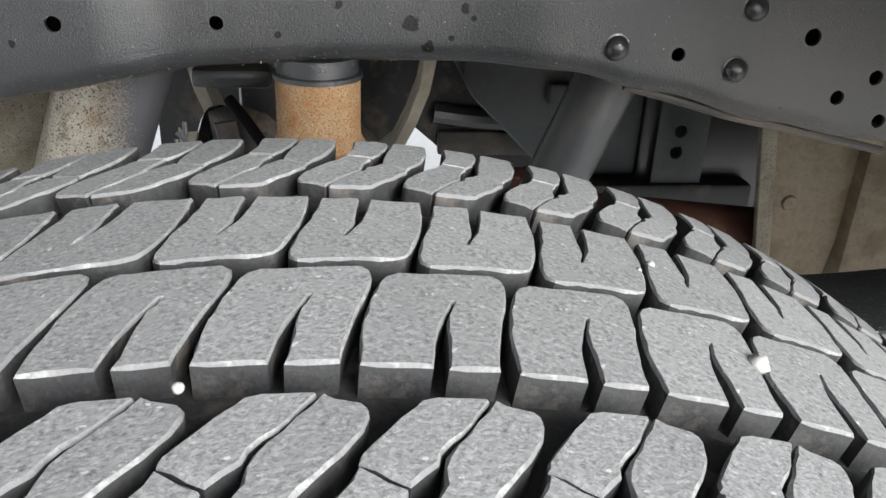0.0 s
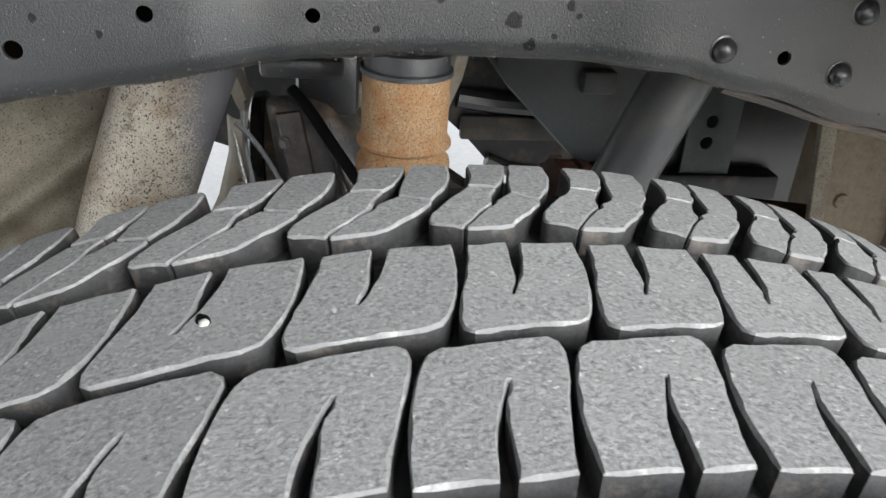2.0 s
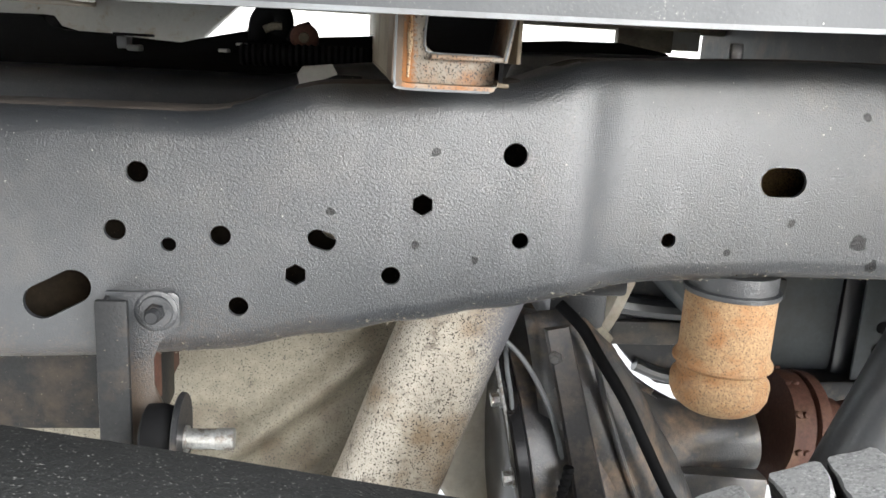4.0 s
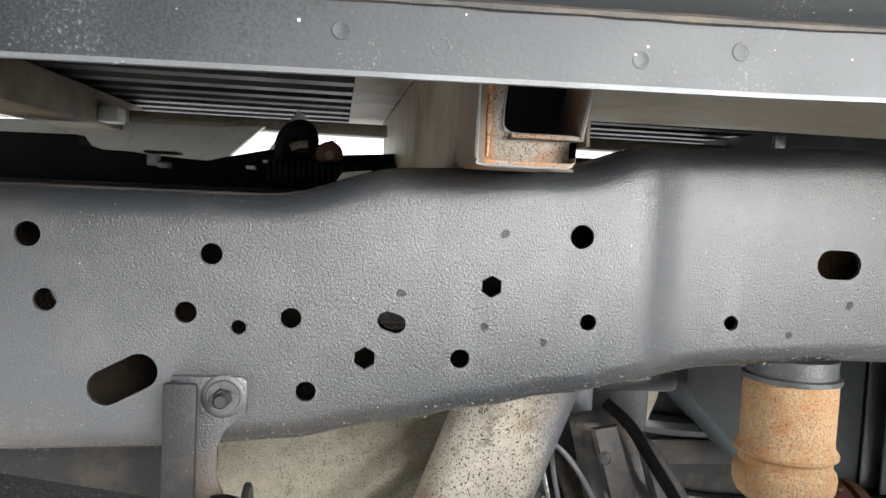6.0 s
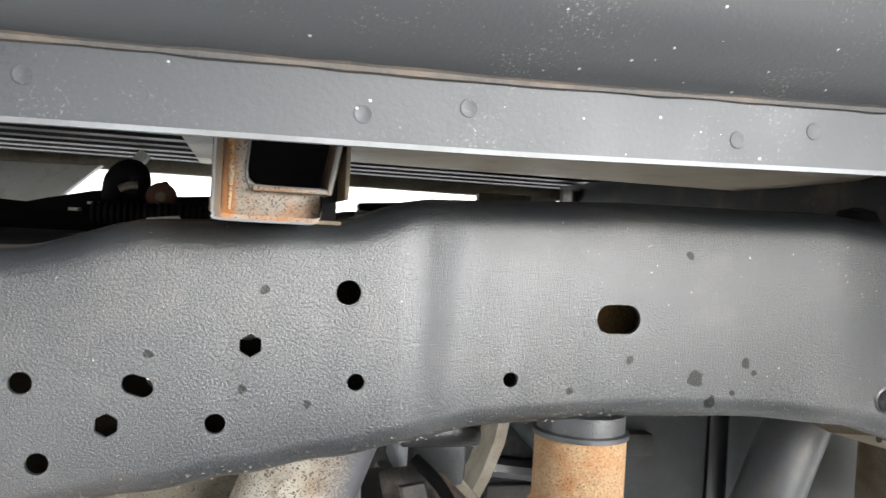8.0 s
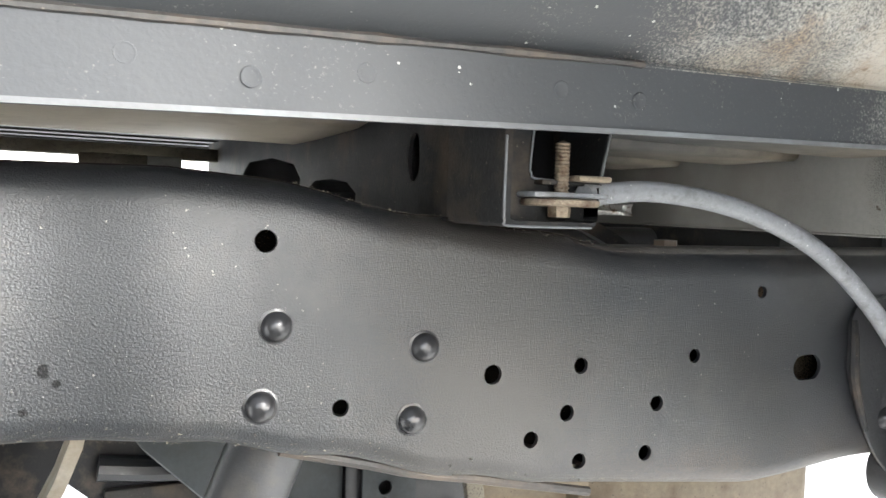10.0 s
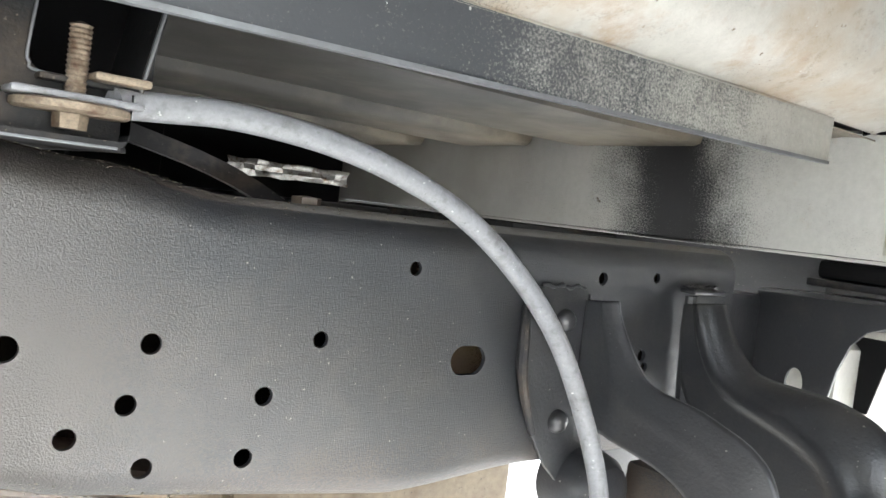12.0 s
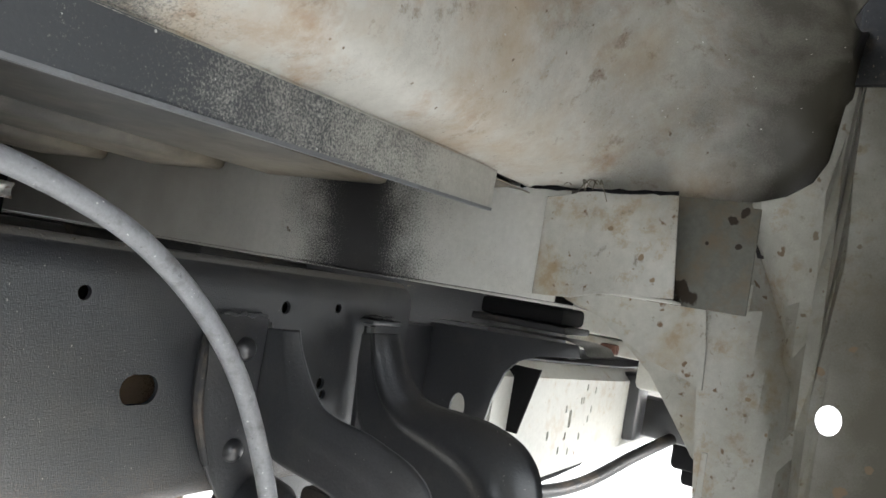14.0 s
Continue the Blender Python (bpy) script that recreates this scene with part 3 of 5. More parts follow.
for k in range(22):
    x = -0.62 + 0.054 * k + 0.004 * math.sin(7 * k)
    y, z = line_at(FLANGE, x, 1), line_at(FLANGE, x, 2) + 0.02 + 0.004 * math.sin(3 * k)
    part("spot_weld", turned([(0, 0.0052), (0.0003, 0.0049), (0.00035, 0.0043), (0.0001, 0.0036), (0.0001, 0.0)], (x, y + 0.0001, z), (x, y - 1, z), 14), FLANGEMAT, flange)

ARCH = [(0.0, 0.0385), (0.005, 0.0430), (-0.004, 0.0500), (-0.022, 0.0600), (-0.040, 0.083), (-0.05, 0.14), (-0.07, 0.22), (-0.12, 0.30), (-0.20, 0.345), (-0.30, 0.36), (-0.45, 0.366), (-0.60, 0.37)]
NOSE = [(0.664, 0.2385), (0.65, 0.239), (0.62, 0.2385), (0.59, 0.238), (0.56, 0.238), (0.52, 0.238), (0.48, 0.239), (0.44, 0.241), (0.41, 0.249), (0.385, 0.264), (0.368, 0.30), (0.363, 0.40)]
rings = []
for k in range(120):
    x = -0.9 + 2.1 * k / 119
    y, z = line_at(FLANGE, x, 1), line_at(FLANGE, x, 2)
    s = max(0.0, (x - 0.45) / 0.75)
    fall = 1 - math.sqrt(max(0.0, 1 - s ** 2.4))
    ring = []
    shut = max(0.0, min(1.0, (x - 0.72) / 0.28))
    shut = shut * shut * (3 - 2 * shut)
    for j, (dy, dz) in enumerate(ARCH):
        up = max(0.0, dz - 0.0385)
        bulge = 0.012 * math.exp(-((x - 0.93) / 0.10) ** 2 - ((dy + 0.16) / 0.08) ** 2) + 0.004 * math.sin(7 * x + 9 * dy)
        crease = 0.016 / (1 + math.exp(-(x - 1.02 + 0.9 * (dy + 0.20)) / 0.006)) if up > 0.05 else 0.0
        ey, ez = NOSE[j]
        yy, zz = y + dy, z + 0.0385 + up + (bulge - crease) * min(1, up * 10)
        if j > 7:
            # ahead of the wheel the outer side comes down
            yy += ((0.43, 0.385, 0.357, 0.35)[j - 8] - yy) * shut
            zz += (ring[7][2] - (0.0, 0.02, 0.07, 0.16)[j - 8] - zz) * shut * (1 - fall)
        ring.append((x, yy + (ey - yy) * fall, zz + (ez - zz) * fall))
    rings.append(ring)
bm = loft(rings, closed=False)
wheelhouse = part("wheelhouse", bm, SPRAYED_SHADED, bed, "pale wheelhouse arch fading into black undercoat, shade painted on its outer side", 60)
mod = wheelhouse.modifiers.new("sheet", "SOLIDIFY")
mod.thickness, mod.offset = 0.0015, 0

# ribbed floor
prof, y = [], 0.662
while y < 2.12:
    for dy, dz in ((0, 0), (0.034, 0), (0.044, 0.014), (0.088, 0.014), (0.098, 0)):
        prof.append((y + dy, 0.243 + dz))
    y += 0.107
part("floor", loft([[(x, a, b) for a, b in prof] for x in (-1.6, -0.6, 0.4, 1.148)], closed=False), FLOORMAT, bed, "ribbed sheet metal bed floor", 20)
PANS = [(-0.178, 0.408, [(0.92, 0.226), (0.94, 0.213), (0.97, 0.209), (1.1, 0.206), (1.2, 0.206), (1.3, 0.216), (1.42, 0.234)]),
        (0.500, 1.148, [(0.662, 0.233), (0.672, 0.236), (0.69, 0.2375), (0.705, 0.236), (0.72, 0.228), (0.74, 0.2255), (0.778, 0.226), (0.784, 0.229), (0.792, 0.250), (0.846, 0.250), (0.853, 0.229), (0.862, 0.2265),
                         (1.04, 0.2255), (1.047, 0.229), (1.054, 0.250), (1.122, 0.250), (1.129, 0.229), (1.137, 0.2245), (1.272, 0.224), (1.279, 0.228), (1.286, 0.250), (1.376, 0.250), (1.383, 0.228), (1.392, 0.223), (1.55, 0.223), (1.57, 0.23)])]
for xa, xb, section in PANS:
    rings = []
    for k in range(17):
        x = xa + (xb - xa) * k / 16
        rings.append([(x, a, b + 0.0004 * math.sin(9 * x + 20 * a)) for a, b in section])
    ob = part("floor_pan", loft(rings, closed=False), PAN_REAR if xa < 0 else PAN, bed, "tan dusty pressed floor pan", 50)
    ob.modifiers.new("sheet", "SOLIDIFY").thickness = 0.0015
# dirt packed along the seam between flange and wheelhouse
rnd = random.Random(4)
line = [(x, line_at(FLANGE, x, 1) - 0.0015, line_at(FLANGE, x, 2) + 0.0395) for x in (-0.85 + 0.018 * k for k in range(74))]
part("seam_dirt", tube(line, [rnd.uniform(0.0016, 0.003) for _ in line], 6, 2), GRIMY, flange, "brown dirt packed along the seam")
part("floor_hem", box(-0.335, -0.266, 0.662, 1.9, 0.2365, 0.2415, 0.001), TAN_DARK, bed, "dusty flat strip beside the crossmember")
# unseen floor strips added to close light leaks
part("floor_side", box(-1.598, -0.9, 0.032, 0.66, 0.243, 0.247, 0), FLOORMAT, bed)
part("floor_corner", box(1.205, 1.358, 0.032, 0.69, 0.262, 0.266, 0), FLOORMAT, bed)
part("floor_front", loft([[(x, a, 0.262) for a in (0.7, 2.1)] for x in (1.13, 1.6)], closed=False), PRIMER, bed)

# front wall of the wheel well, with a pressed groove and a drain hole
rings = []
for k in range(31):
    row = []
    for j in range(37):
        y = 0.476 - 0.40 * j / 36
        z = -0.55 + (float(np.interp(y, (0.30, 0.355, 0.3635, 0.368, 0.385, 0.41, 0.44, 0.48), (0.60, 0.58, 0.41, 0.31, 0.272, 0.257, 0.249, 0.247))) + 0.55) * k / 30
        g = math.exp(-((y - float(np.interp(z, (-0.5, -0.022, 0.097, 0.165, 0.212, 0.26), (0.34, 0.374, 0.393, 0.413, 0.437, 0.475)))) / 0.010) ** 2)
        lip = 0.03 * min(1.0, max(0.0, (z - 0.2) / 0.07)) ** 2
        row.append((1.2 + 0.030 * g - lip + 0.0012 * math.sin(y * 30 + z * 14), y - 0.024 * max(0.0, min(1.0, (0.12 - z) / 0.22)) * max(0.0, (y - 0.43) / 0.046), z))
    rings.append(row)
splash = part("splash_wall", loft(rings, closed=False), DIRTY_SHADED, bed, "pale sheet metal wall of the wheel well, dirt spotted", 50)
mod = splash.modifiers.new("sheet", "SOLIDIFY")
mod.thickness, mod.offset = 0.002, 0
hole = bmesh.new()
ring = [(0.348 + 0.0115 * math.cos(a), 0.056 + 0.0140 * math.sin(a)) for a in (2 * math.pi * k / 24 for k in range(24))]
loft([[(1.15, a, b) for a, b in ring], [(1.26, a, b) for a, b in ring]], bm=hole)
cut(splash, [hole, box(1.1, 1.3, 0.440, 0.60, 0.145, 0.40, 0)])
part("wall_edge", box(1.199, 1.222, 0.449, 0.455, -0.55, 0.0, 0.001), PRIMER, bed)
# added black plate that stops light leaking in behind the wall
part("wall_back", box(1.222, 1.228, 0.20, 0.47, 0.20, 0.60, 0), SOOT, bed)
# black strip painting the shade in the gap over the crossmember
rnd = random.Random(9)
line = [(1.1455 - rnd.uniform(0, 0.001), 0.672 - 0.0085 * k, 0.2405 + 0.006 * (k / 20) ** 2 + rnd.uniform(-0.0006, 0.0006)) for k in range(21)]
part("joint_dirt", tube(line, [rnd.uniform(0.0012, 0.0030) for _ in line], 6, 2), PLASTIC, bed, "black strip for the shaded gap over the crossmember")
# added dark box: stands in for the shade in the upper corner
part("corner_liner", box(1.155, 1.166, 0.255, 0.366, 0.36, 0.598, 0.004), SOOT, bed)
# unseen sheets inside the bed side ahead of the wheel, added to block light
rings = []
for x, y in ((0.52, 0.17), (0.65, 0.20), (0.82, 0.225), (1.194, 0.262)):
    rings.append([(x, y - 0.04 * max(0, z - 0.2), z) for z in (0.06, 0.1, 0.2, 0.3, 0.42, 0.5, 0.58)])
ob = part("inner_skirt", loft([[(x, 0.235, -0.5), (x, 0.24, -0.2), (x, 0.245, 0.055)] for x in (0.92, 1.05, 1.194)], closed=False), FLOORMAT, bed)
ob.modifiers.new("sheet", "SOLIDIFY").thickness = 0.002
ob = part("inner_skin", loft(rings, closed=False), FLOORMAT, bed, "unseen dark sheet that shades the front of the wheel well", 50)
ob.modifiers.new("sheet", "SOLIDIFY").thickness = 0.002

# outer skin of the bed, unseen; its wheel arch is sized to admit light
out = [(1.9, -0.25), (1.9, 1.0), (-1.6, 1.0), (-1.6, -0.15)]
out += [(0.26 - 0.84 * math.cos(a), -0.36 + 0.83 * math.sin(a)) for a in (math.pi * (0.10 + 0.80 * k / 28) for k in range(29))]
part("bedside", plate(out, 0.03, lambda u, v, w: (u, 0.0 + w, v)), PRIMER, bed, "unseen pale outer bed side, wheel arch sized for the light it admits")
# added dark sheet that keeps the pale skin from bouncing light inwards
part("inner_liner", plate(out, 0.002, lambda u, v, w: (u * 0.995, 0.0315 + w, v * 0.985)), SOOT, bed, "unseen dark sheet behind the bed side, cutting bounced light")
# plain walls added to shut stray light out of the bed
part("far_bedside", box(-1.6, 1.9, 2.17, 2.2, 0.226, 1.0, 0.004), PRIMER, bed)
part("bed_front", box(1.36, 1.38, 0.05, 2.17, 0.25, 1.0, 0.003), PRIMER, bed)
# unseen cover, added to keep sky light off the wheel well corner
part("rail_cap", box(-1.598, 1.358, 0.036, 0.42, 0.60, 0.62, 0.004), SOOT, bed)
part("tailgate", box(-1.62, -1.6, 0.0, 2.2, 0.16, 1.0, 0.003), PRIMER, bed)

# cab behind the bed: plain boxes added to block light and back dark gaps
cab_body = thing("truck_cab", "pale truck cab of plain added boxes, with a dark underside", "truck cab")
part("back", box(1.47, 1.52, 0.0, 2.2, 0.25, 1.7, 0.02), PRIMER, cab_body)
part("floor", box(1.47, 4.0, 0.10, 2.1, 0.21, 0.25, 0.01), DARKSTEEL, cab_body)
part("tunnel", box(1.44, 4.0, 0.83, 2.12, -0.04, 0.205, 0.03), BLACK, cab_body, "added dark backdrop under the cab")
part("roof", box(1.47, 4.0, 0.0, 2.2, 1.65, 1.7, 0.02), PRIMER, cab_body)
part("side", box(1.95, 4.0, 0.0, 0.04, 0.0, 1.65, 0.02), PRIMER, cab_body)
part("side", box(1.44, 4.0, 2.16, 2.2, -0.1, 1.65, 0.02), PRIMER, cab_body)


def crossmember(x0, x1, z0, zm, y0, y1, skin, end, lip=0.017):
    """A pressed channel across the bed with a tray lip and a mouth at its end."""
    cm = thing("bed_crossmember", "pressed steel bed crossmember with an open rusty end" if end is RUSTY_END else "black painted bed crossmember with an open end", "crossmember", group="bed crossmembers")
    w = 0.003
    xr = x1 + 0.018
    # side walls and bottom of the channel
    part("channel_wall", box(x0, x0 + w, y0 + 0.075, y1, z0 + 0.003, 0.240, 0.0008), skin, cm)
    part("channel_wall", box(xr - w, xr, y0 + 0.04, y1, zm - 0.004, 0.240, 0.0008), skin, cm)
    part("channel_floor", box(x0, xr, y0 + 0.075, y1, z0, z0 + w, 0.0008), skin, cm)
    # end cap: tall outer wall, floor with rounded corners and a low lip
    pts = [(x0, 0.240), (x0, z0 + 0.006), (x0 + 0.002, z0 + 0.002), (x0 + 0.006, z0), (x1 - 0.006, z0), (x1 - 0.002, z0 + 0.002), (x1, z0 + 0.006), (x1, zm - 0.004)]
    ins = [(x0 + w, 0.240), (x0 + w, z0 + 0.007), (x0 + 0.0035, z0 + 0.004), (x0 + 0.007, z0 + w), (x1 - 0.007, z0 + w), (x1 - 0.0035, z0 + 0.004), (x1 - w, z0 + 0.007), (x1 - w, zm - 0.004)]
    sec = [(a - 0.003, b - 0.001) for a, b in pts] + ins[::-1]
    part("cap", loft([[(a, y0, b) for a, b in sec], [(a, y0 + 0.08, b) for a, b in sec]]), end, cm)
    # end plate left of and below the mouth, and the ledge under it
    m0 = x0 + lip
    yp = y0 + 0.016
    out = [(x0 + w, z0 + w), (x1 - w, z0 + w), (x1 - w, zm), (m0 + 0.006, zm), (m0 + 0.001, zm + 0.004), (m0, zm + 0.010), (m0 + 0.008, 0.240), (x0 + w, 0.240)]
    part("end_plate", plate(out, 0.003, lambda u, v, q: (u, yp + q, v), 0.0006), end, cm)
    part("ledge", box(m0 + 0.004, x1 + 0.002, yp - 0.010, yp + 0.05, zm - 0.003, zm, 0.0008), end, cm)
    rings = []
    for y in (yp - 0.010, yp + 0.05):
        rings.append([(x1, y, zm - 0.003), (x1 + 0.003, y, zm - 0.003), (xr + 0.002, y, 0.240), (xr - 0.001, y, 0.240)])
    part("raked_wall", loft(rings), end, cm)
    # black sheet standing in for the shade inside the open channel
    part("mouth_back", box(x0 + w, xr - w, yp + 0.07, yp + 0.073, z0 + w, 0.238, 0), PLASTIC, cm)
    hem = [(x0 - 0.0015, 0.5 * (z0 + 0.240)), (x0 - 0.0015, z0 + 0.010), (x0 - 0.0008, z0 + 0.003), (x0 + 0.004, z0 - 0.0002), (x1 - 0.008, z0 - 0.0002)]
    part("tray_hem", tube([(a, y0 - 0.0002, b) for a, b in hem], 0.0008, 6, 4), GREYMET, cm, "worn pale hem of the tray")
    mouth = [(m0 + 0.008, 0.238), (m0 + 0.003, 0.20), (m0, zm + 0.010), (m0 + 0.001, zm + 0.004), (m0 + 0.006, zm + 0.0005), (x1, zm + 0.0005)]
    part("mouth_hem", tube([(a, yp - 0.0012, b) for a, b in mouth], 0.0007, 6, 4), GREYMET, cm, "worn pale edge of the mouth")
    part("wall_hem", tube([(x1 + 0.0015, yp - 0.0105, zm - 0.002), (xr, yp - 0.0105, 0.238)], 0.0008, 6, 2), GREYMET, cm, "worn pale edge of the raked wall")
    return cm


cm_rear = crossmember(-0.264, -0.199, 0.124, 0.145, 0.702, 1.85, TAN_DARK, RUSTY_END)
cm_mid = crossmember(0.412, 0.484, 0.128, 0.158, 0.695, 1.85, SOOT, SOOT, 0.025)
for ob in cm_mid.children:
    if ob.name.startswith("channel_wall") and ob.data.vertices[0].co.x < 0.43:
        slot = bmesh.new()
        ring = [(0.845 + 0.012 * math.cos(a), 0.176 + 0.019 * math.sin(a)) for a in (2 * math.pi * k / 20 for k in range(20))]
        loft([[(0.40, a, b) for a, b in ring], [(0.43, a, b) for a, b in ring]], bm=slot)
        cut(ob, [slot])
rnd = random.Random(5)
part("rust_run", tube([(-0.2565 + rnd.uniform(-0.0006, 0.0006), 0.7175, 0.130 + 0.007 * k) for k in range(16)], [rnd.uniform(0.0008, 0.0020) for _ in range(16)], 8, 3), RUST, cm_rear, "orange rust run")
cm_far = thing("bed_crossmember", "pale bed crossmember at the rear of the bed", "crossmember", group="bed crossmembers")
part("channel", box(-0.83, -0.73, 0.95, 1.85, 0.185, 0.240, 0.004), TAN_DARK, cm_far)
part("end_tab", box(-0.73, -0.70, 1.55, 1.60, 0.19, 0.215, 0.003), PRIMER, cm_far)

cm_front = thing("bed_crossmember", "pale boxed crossmember with black mist and an open outer end", "crossmember", group="bed crossmembers")
part("rear_wall", box(1.150, 1.153, 0.615, 2.1, 0.1215, 0.240, 0.001), SPRAYED_SHADED_END, cm_front, "pale wall with a patch of black mist")
part("bottom", box(1.150, 1.46, 0.615, 2.1, 0.118, 0.121, 0.001), SPRAYED_SHADED_END, cm_front)
part("front_wall", box(1.457, 1.46, 0.60, 2.1, 0.1215, 0.240, 0.001), SOOT, cm_front)
# added dark box that blocks the bright gap under the crossmember
part("lower_beam", box(1.20, 1.455, 1.2, 2.15, -0.06, 0.117, 0.006), SOOT, cm_front)
out = [(0.492, 0.1435), (0.545, 0.1405), (0.568, 0.1385), (0.582, 0.134), (0.596, 0.1295), (0.625, 0.1275), (0.640, 0.127), (0.640, 0.2315), (0.622, 0.233), (0.612, 0.2365), (0.600, 0.2405), (0.585, 0.242), (0.502, 0.2445)]
part("end_cap", plate(out, -0.003, lambda u, v, w: (1.1495 + w, u, v), 0.0006), DIRTY_SHADED, cm_front, "pale doubler plate at the crossmember end")
part("end_cap_floor", box(1.151, 1.46, 0.494, 0.612, 0.1395, 0.1425, 0.001), PRIMER, cm_front)
part("end_plate", box(1.186, 1.1885, 0.431, 0.530, 0.139, 0.250, 0.0008), GRIME_SHADE, cm_front, "dirty recessed end plate")
for x, out in ((1.19, [(0.630, 0.139), (0.470, 0.139), (0.464, 0.10), (0.462, 0.060), (0.470, 0.0635), (0.490, 0.0715), (0.517, 0.0785), (0.550, 0.0965), (0.578, 0.1145), (0.600, 0.1215), (0.619, 0.127)]),
               (1.28, [(0.632, 0.139), (0.478, 0.139), (0.478, 0.03), (0.477, -0.022), (0.482, -0.020), (0.508, 0.016), (0.541, 0.060), (0.579, 0.092), (0.608, 0.112)])):
    part("gusset", plate(out, 0.003, lambda u, v, w, x=x: (x + w, u, v)), DIRTY_SHADED, cm_front, "pale triangular gusset with dirt spots")

# far wheelhouse and far bed side
far = thing("far_wheelhouse", "pale inner side of the opposite wheelhouse", "wheelhouse")
out = [(-1.325, 0.184), (-1.323, 0.079), (-0.619, 0.125), (-0.552, 0.145), (-0.500, 0.196), (-0.484, 0.208)]
part("panel", plate(out, 0.03, lambda u, v, w: (u, 1.70 + w, v), 0.004), PRIMER, far)
part("sill", box(-0.86, 0.55, 1.745, 1.775, 0.203, 0.2255, 0.003), TAN, far, "dusty sill over the far wheelhouse")
part("sill_tab", box(0.290, 0.345, 1.70, 1.72, 0.171, 0.205, 0.002), PRIMER, far)
part("sill_end", box(0.184, 0.289, 1.69, 1.71, 0.165, 0.205, 0.002), TAN, far)
part("brace", tube([(-0.50, 1.74, 0.12), (-0.42, 1.74, 0.236)], 0.012, 8), PRIMER, far)

# ---- wheel ----
AXLE = Vector((0.0304, 0.3345, -0.4875))
TYRE_R = 0.5141
wheel = thing("rear_wheel", "worn all-terrain tyre on a steel truck wheel", "wheel", AXLE)


def crown(v):
    """Drop of the tread at v metres from its middle."""
    a = abs(v)
    return 0.12 * v * v + (0 if a < 0.09 else 0.8 * (a - 0.09) ** 2)


def on_tyre(u, v, h):
    r = TYRE_R - crown(v) + h
    a = u / TYRE_R
    return (r * math.sin(a), v, r * math.cos(a))


DEPTH = 0.0105
prof = [(0.124, -0.0130), (0.132, -0.022), (0.139, -0.05), (0.142, -0.09), (0.134, -0.14), (0.119, -0.185)]
rings = []
for k in range(141):
    a = 2 * math.pi * k / 140
    ring = []
    for v, h in [(-p, q) for p, q in prof[::-1]] + [(-0.1 + 0.02 * i, -DEPTH - crown(-0.1 + 0.02 * i)) for i in range(11)] + prof:
        r = TYRE_R + h
        ring.append((r * math.sin(a), v, r * math.cos(a)))
    rings.append(ring)
bm = loft(rings, closed=False)
bmesh.ops.remove_doubles(bm, verts=bm.verts, dist=1e-5)
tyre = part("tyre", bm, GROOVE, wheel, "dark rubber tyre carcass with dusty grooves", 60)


PITCH = 2 * math.pi / 78 * TYRE_R


def longer(u, v):
    """The tread's pitch grows in two steps on one side of the top, as on tyres built to run quietly."""
    start = -0.0312 if v > 0 else -0.0531
    if u > start:
        return u
    if u > start - PITCH:
        return start + (u - start) * 1.2
    return start - PITCH * 1.2 + (u - start + PITCH) * 1.335


def block(outline, shift, flip=False, seed=0, turn=0):
    """A tread block from its outline in (u, v): scuffed edge, walls and a foot."""
    rnd = random.Random(seed)
    bm = bmesh.new()
    pts = [Vector((shift - u, -v) if flip else (shift + u, v)) for u, v in outline]
    if turn:
        pts = [Vector((longer(p.x + turn * PITCH, p.y), p.y)) for p in pts]
    # more points along the long edges, a little uneven
    fine = []
    for i, p in enumerate(pts):
        q = pts[(i + 1) % len(pts)]
        m = max(1, int((q - p).length / 0.004))
        nrm = Vector((-(q - p).y, (q - p).x)).normalized() if (q - p).length else Vector((0, 0))
        for k in range(m):
            fine.append(p.lerp(q, k / m) + (nrm * rnd.uniform(-0.00018, 0.0003) if k else Vector((0, 0))))
    pts, n = fine, len(fine)
    area = sum(pts[i].x * pts[(i + 1) % n].y - pts[(i + 1) % n].x * pts[i].y for i in range(n))
    if area < 0:
        pts.reverse()
    inner = []
    for i in range(n):
        e0, e1 = (pts[i] - pts[i - 1]).normalized(), (pts[(i + 1) % n] - pts[i]).normalized()
        nrm = Vector((-e0.y - e1.y, e0.x + e1.x))
        nrm = nrm.normalized() if nrm.length > 0.3 else Vector((-e0.y, e0.x))
        scuff = 0.5 + noise.noise(Vector((pts[i].x * 160, pts[i].y * 160, 3.7 * seed + turn)))
        inner.append(pts[i] + nrm * (0.0003 + 0.0009 * max(0.0, scuff) ** 2 + rnd.uniform(0, 0.0003)))
    top = [bm.verts.new(on_tyre(p.x, p.y, 0)) for p in inner]
    rim = [bm.verts.new(on_tyre(p.x, p.y, -0.0007 - rnd.uniform(0, 0.0007))) for p in pts]
    foot = [bm.verts.new(on_tyre(p.x, p.y, -DEPTH - 0.001)) for p in pts]
    f = bm.faces.new(top)
    for i in range(n):
        j = (i + 1) % n
        bm.faces.new((top[i], top[j], rim[j], rim[i])).material_index = 2
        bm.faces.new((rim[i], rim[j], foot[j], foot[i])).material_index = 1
    bm.normal_update()
    bmesh.ops.triangulate(bm, faces=[f])
    me = bpy.data.meshes.new("tread_block")
    bm.to_mesh(me)
    bm.free()
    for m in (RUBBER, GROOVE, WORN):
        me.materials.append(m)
    shade(me, 40)
    return me


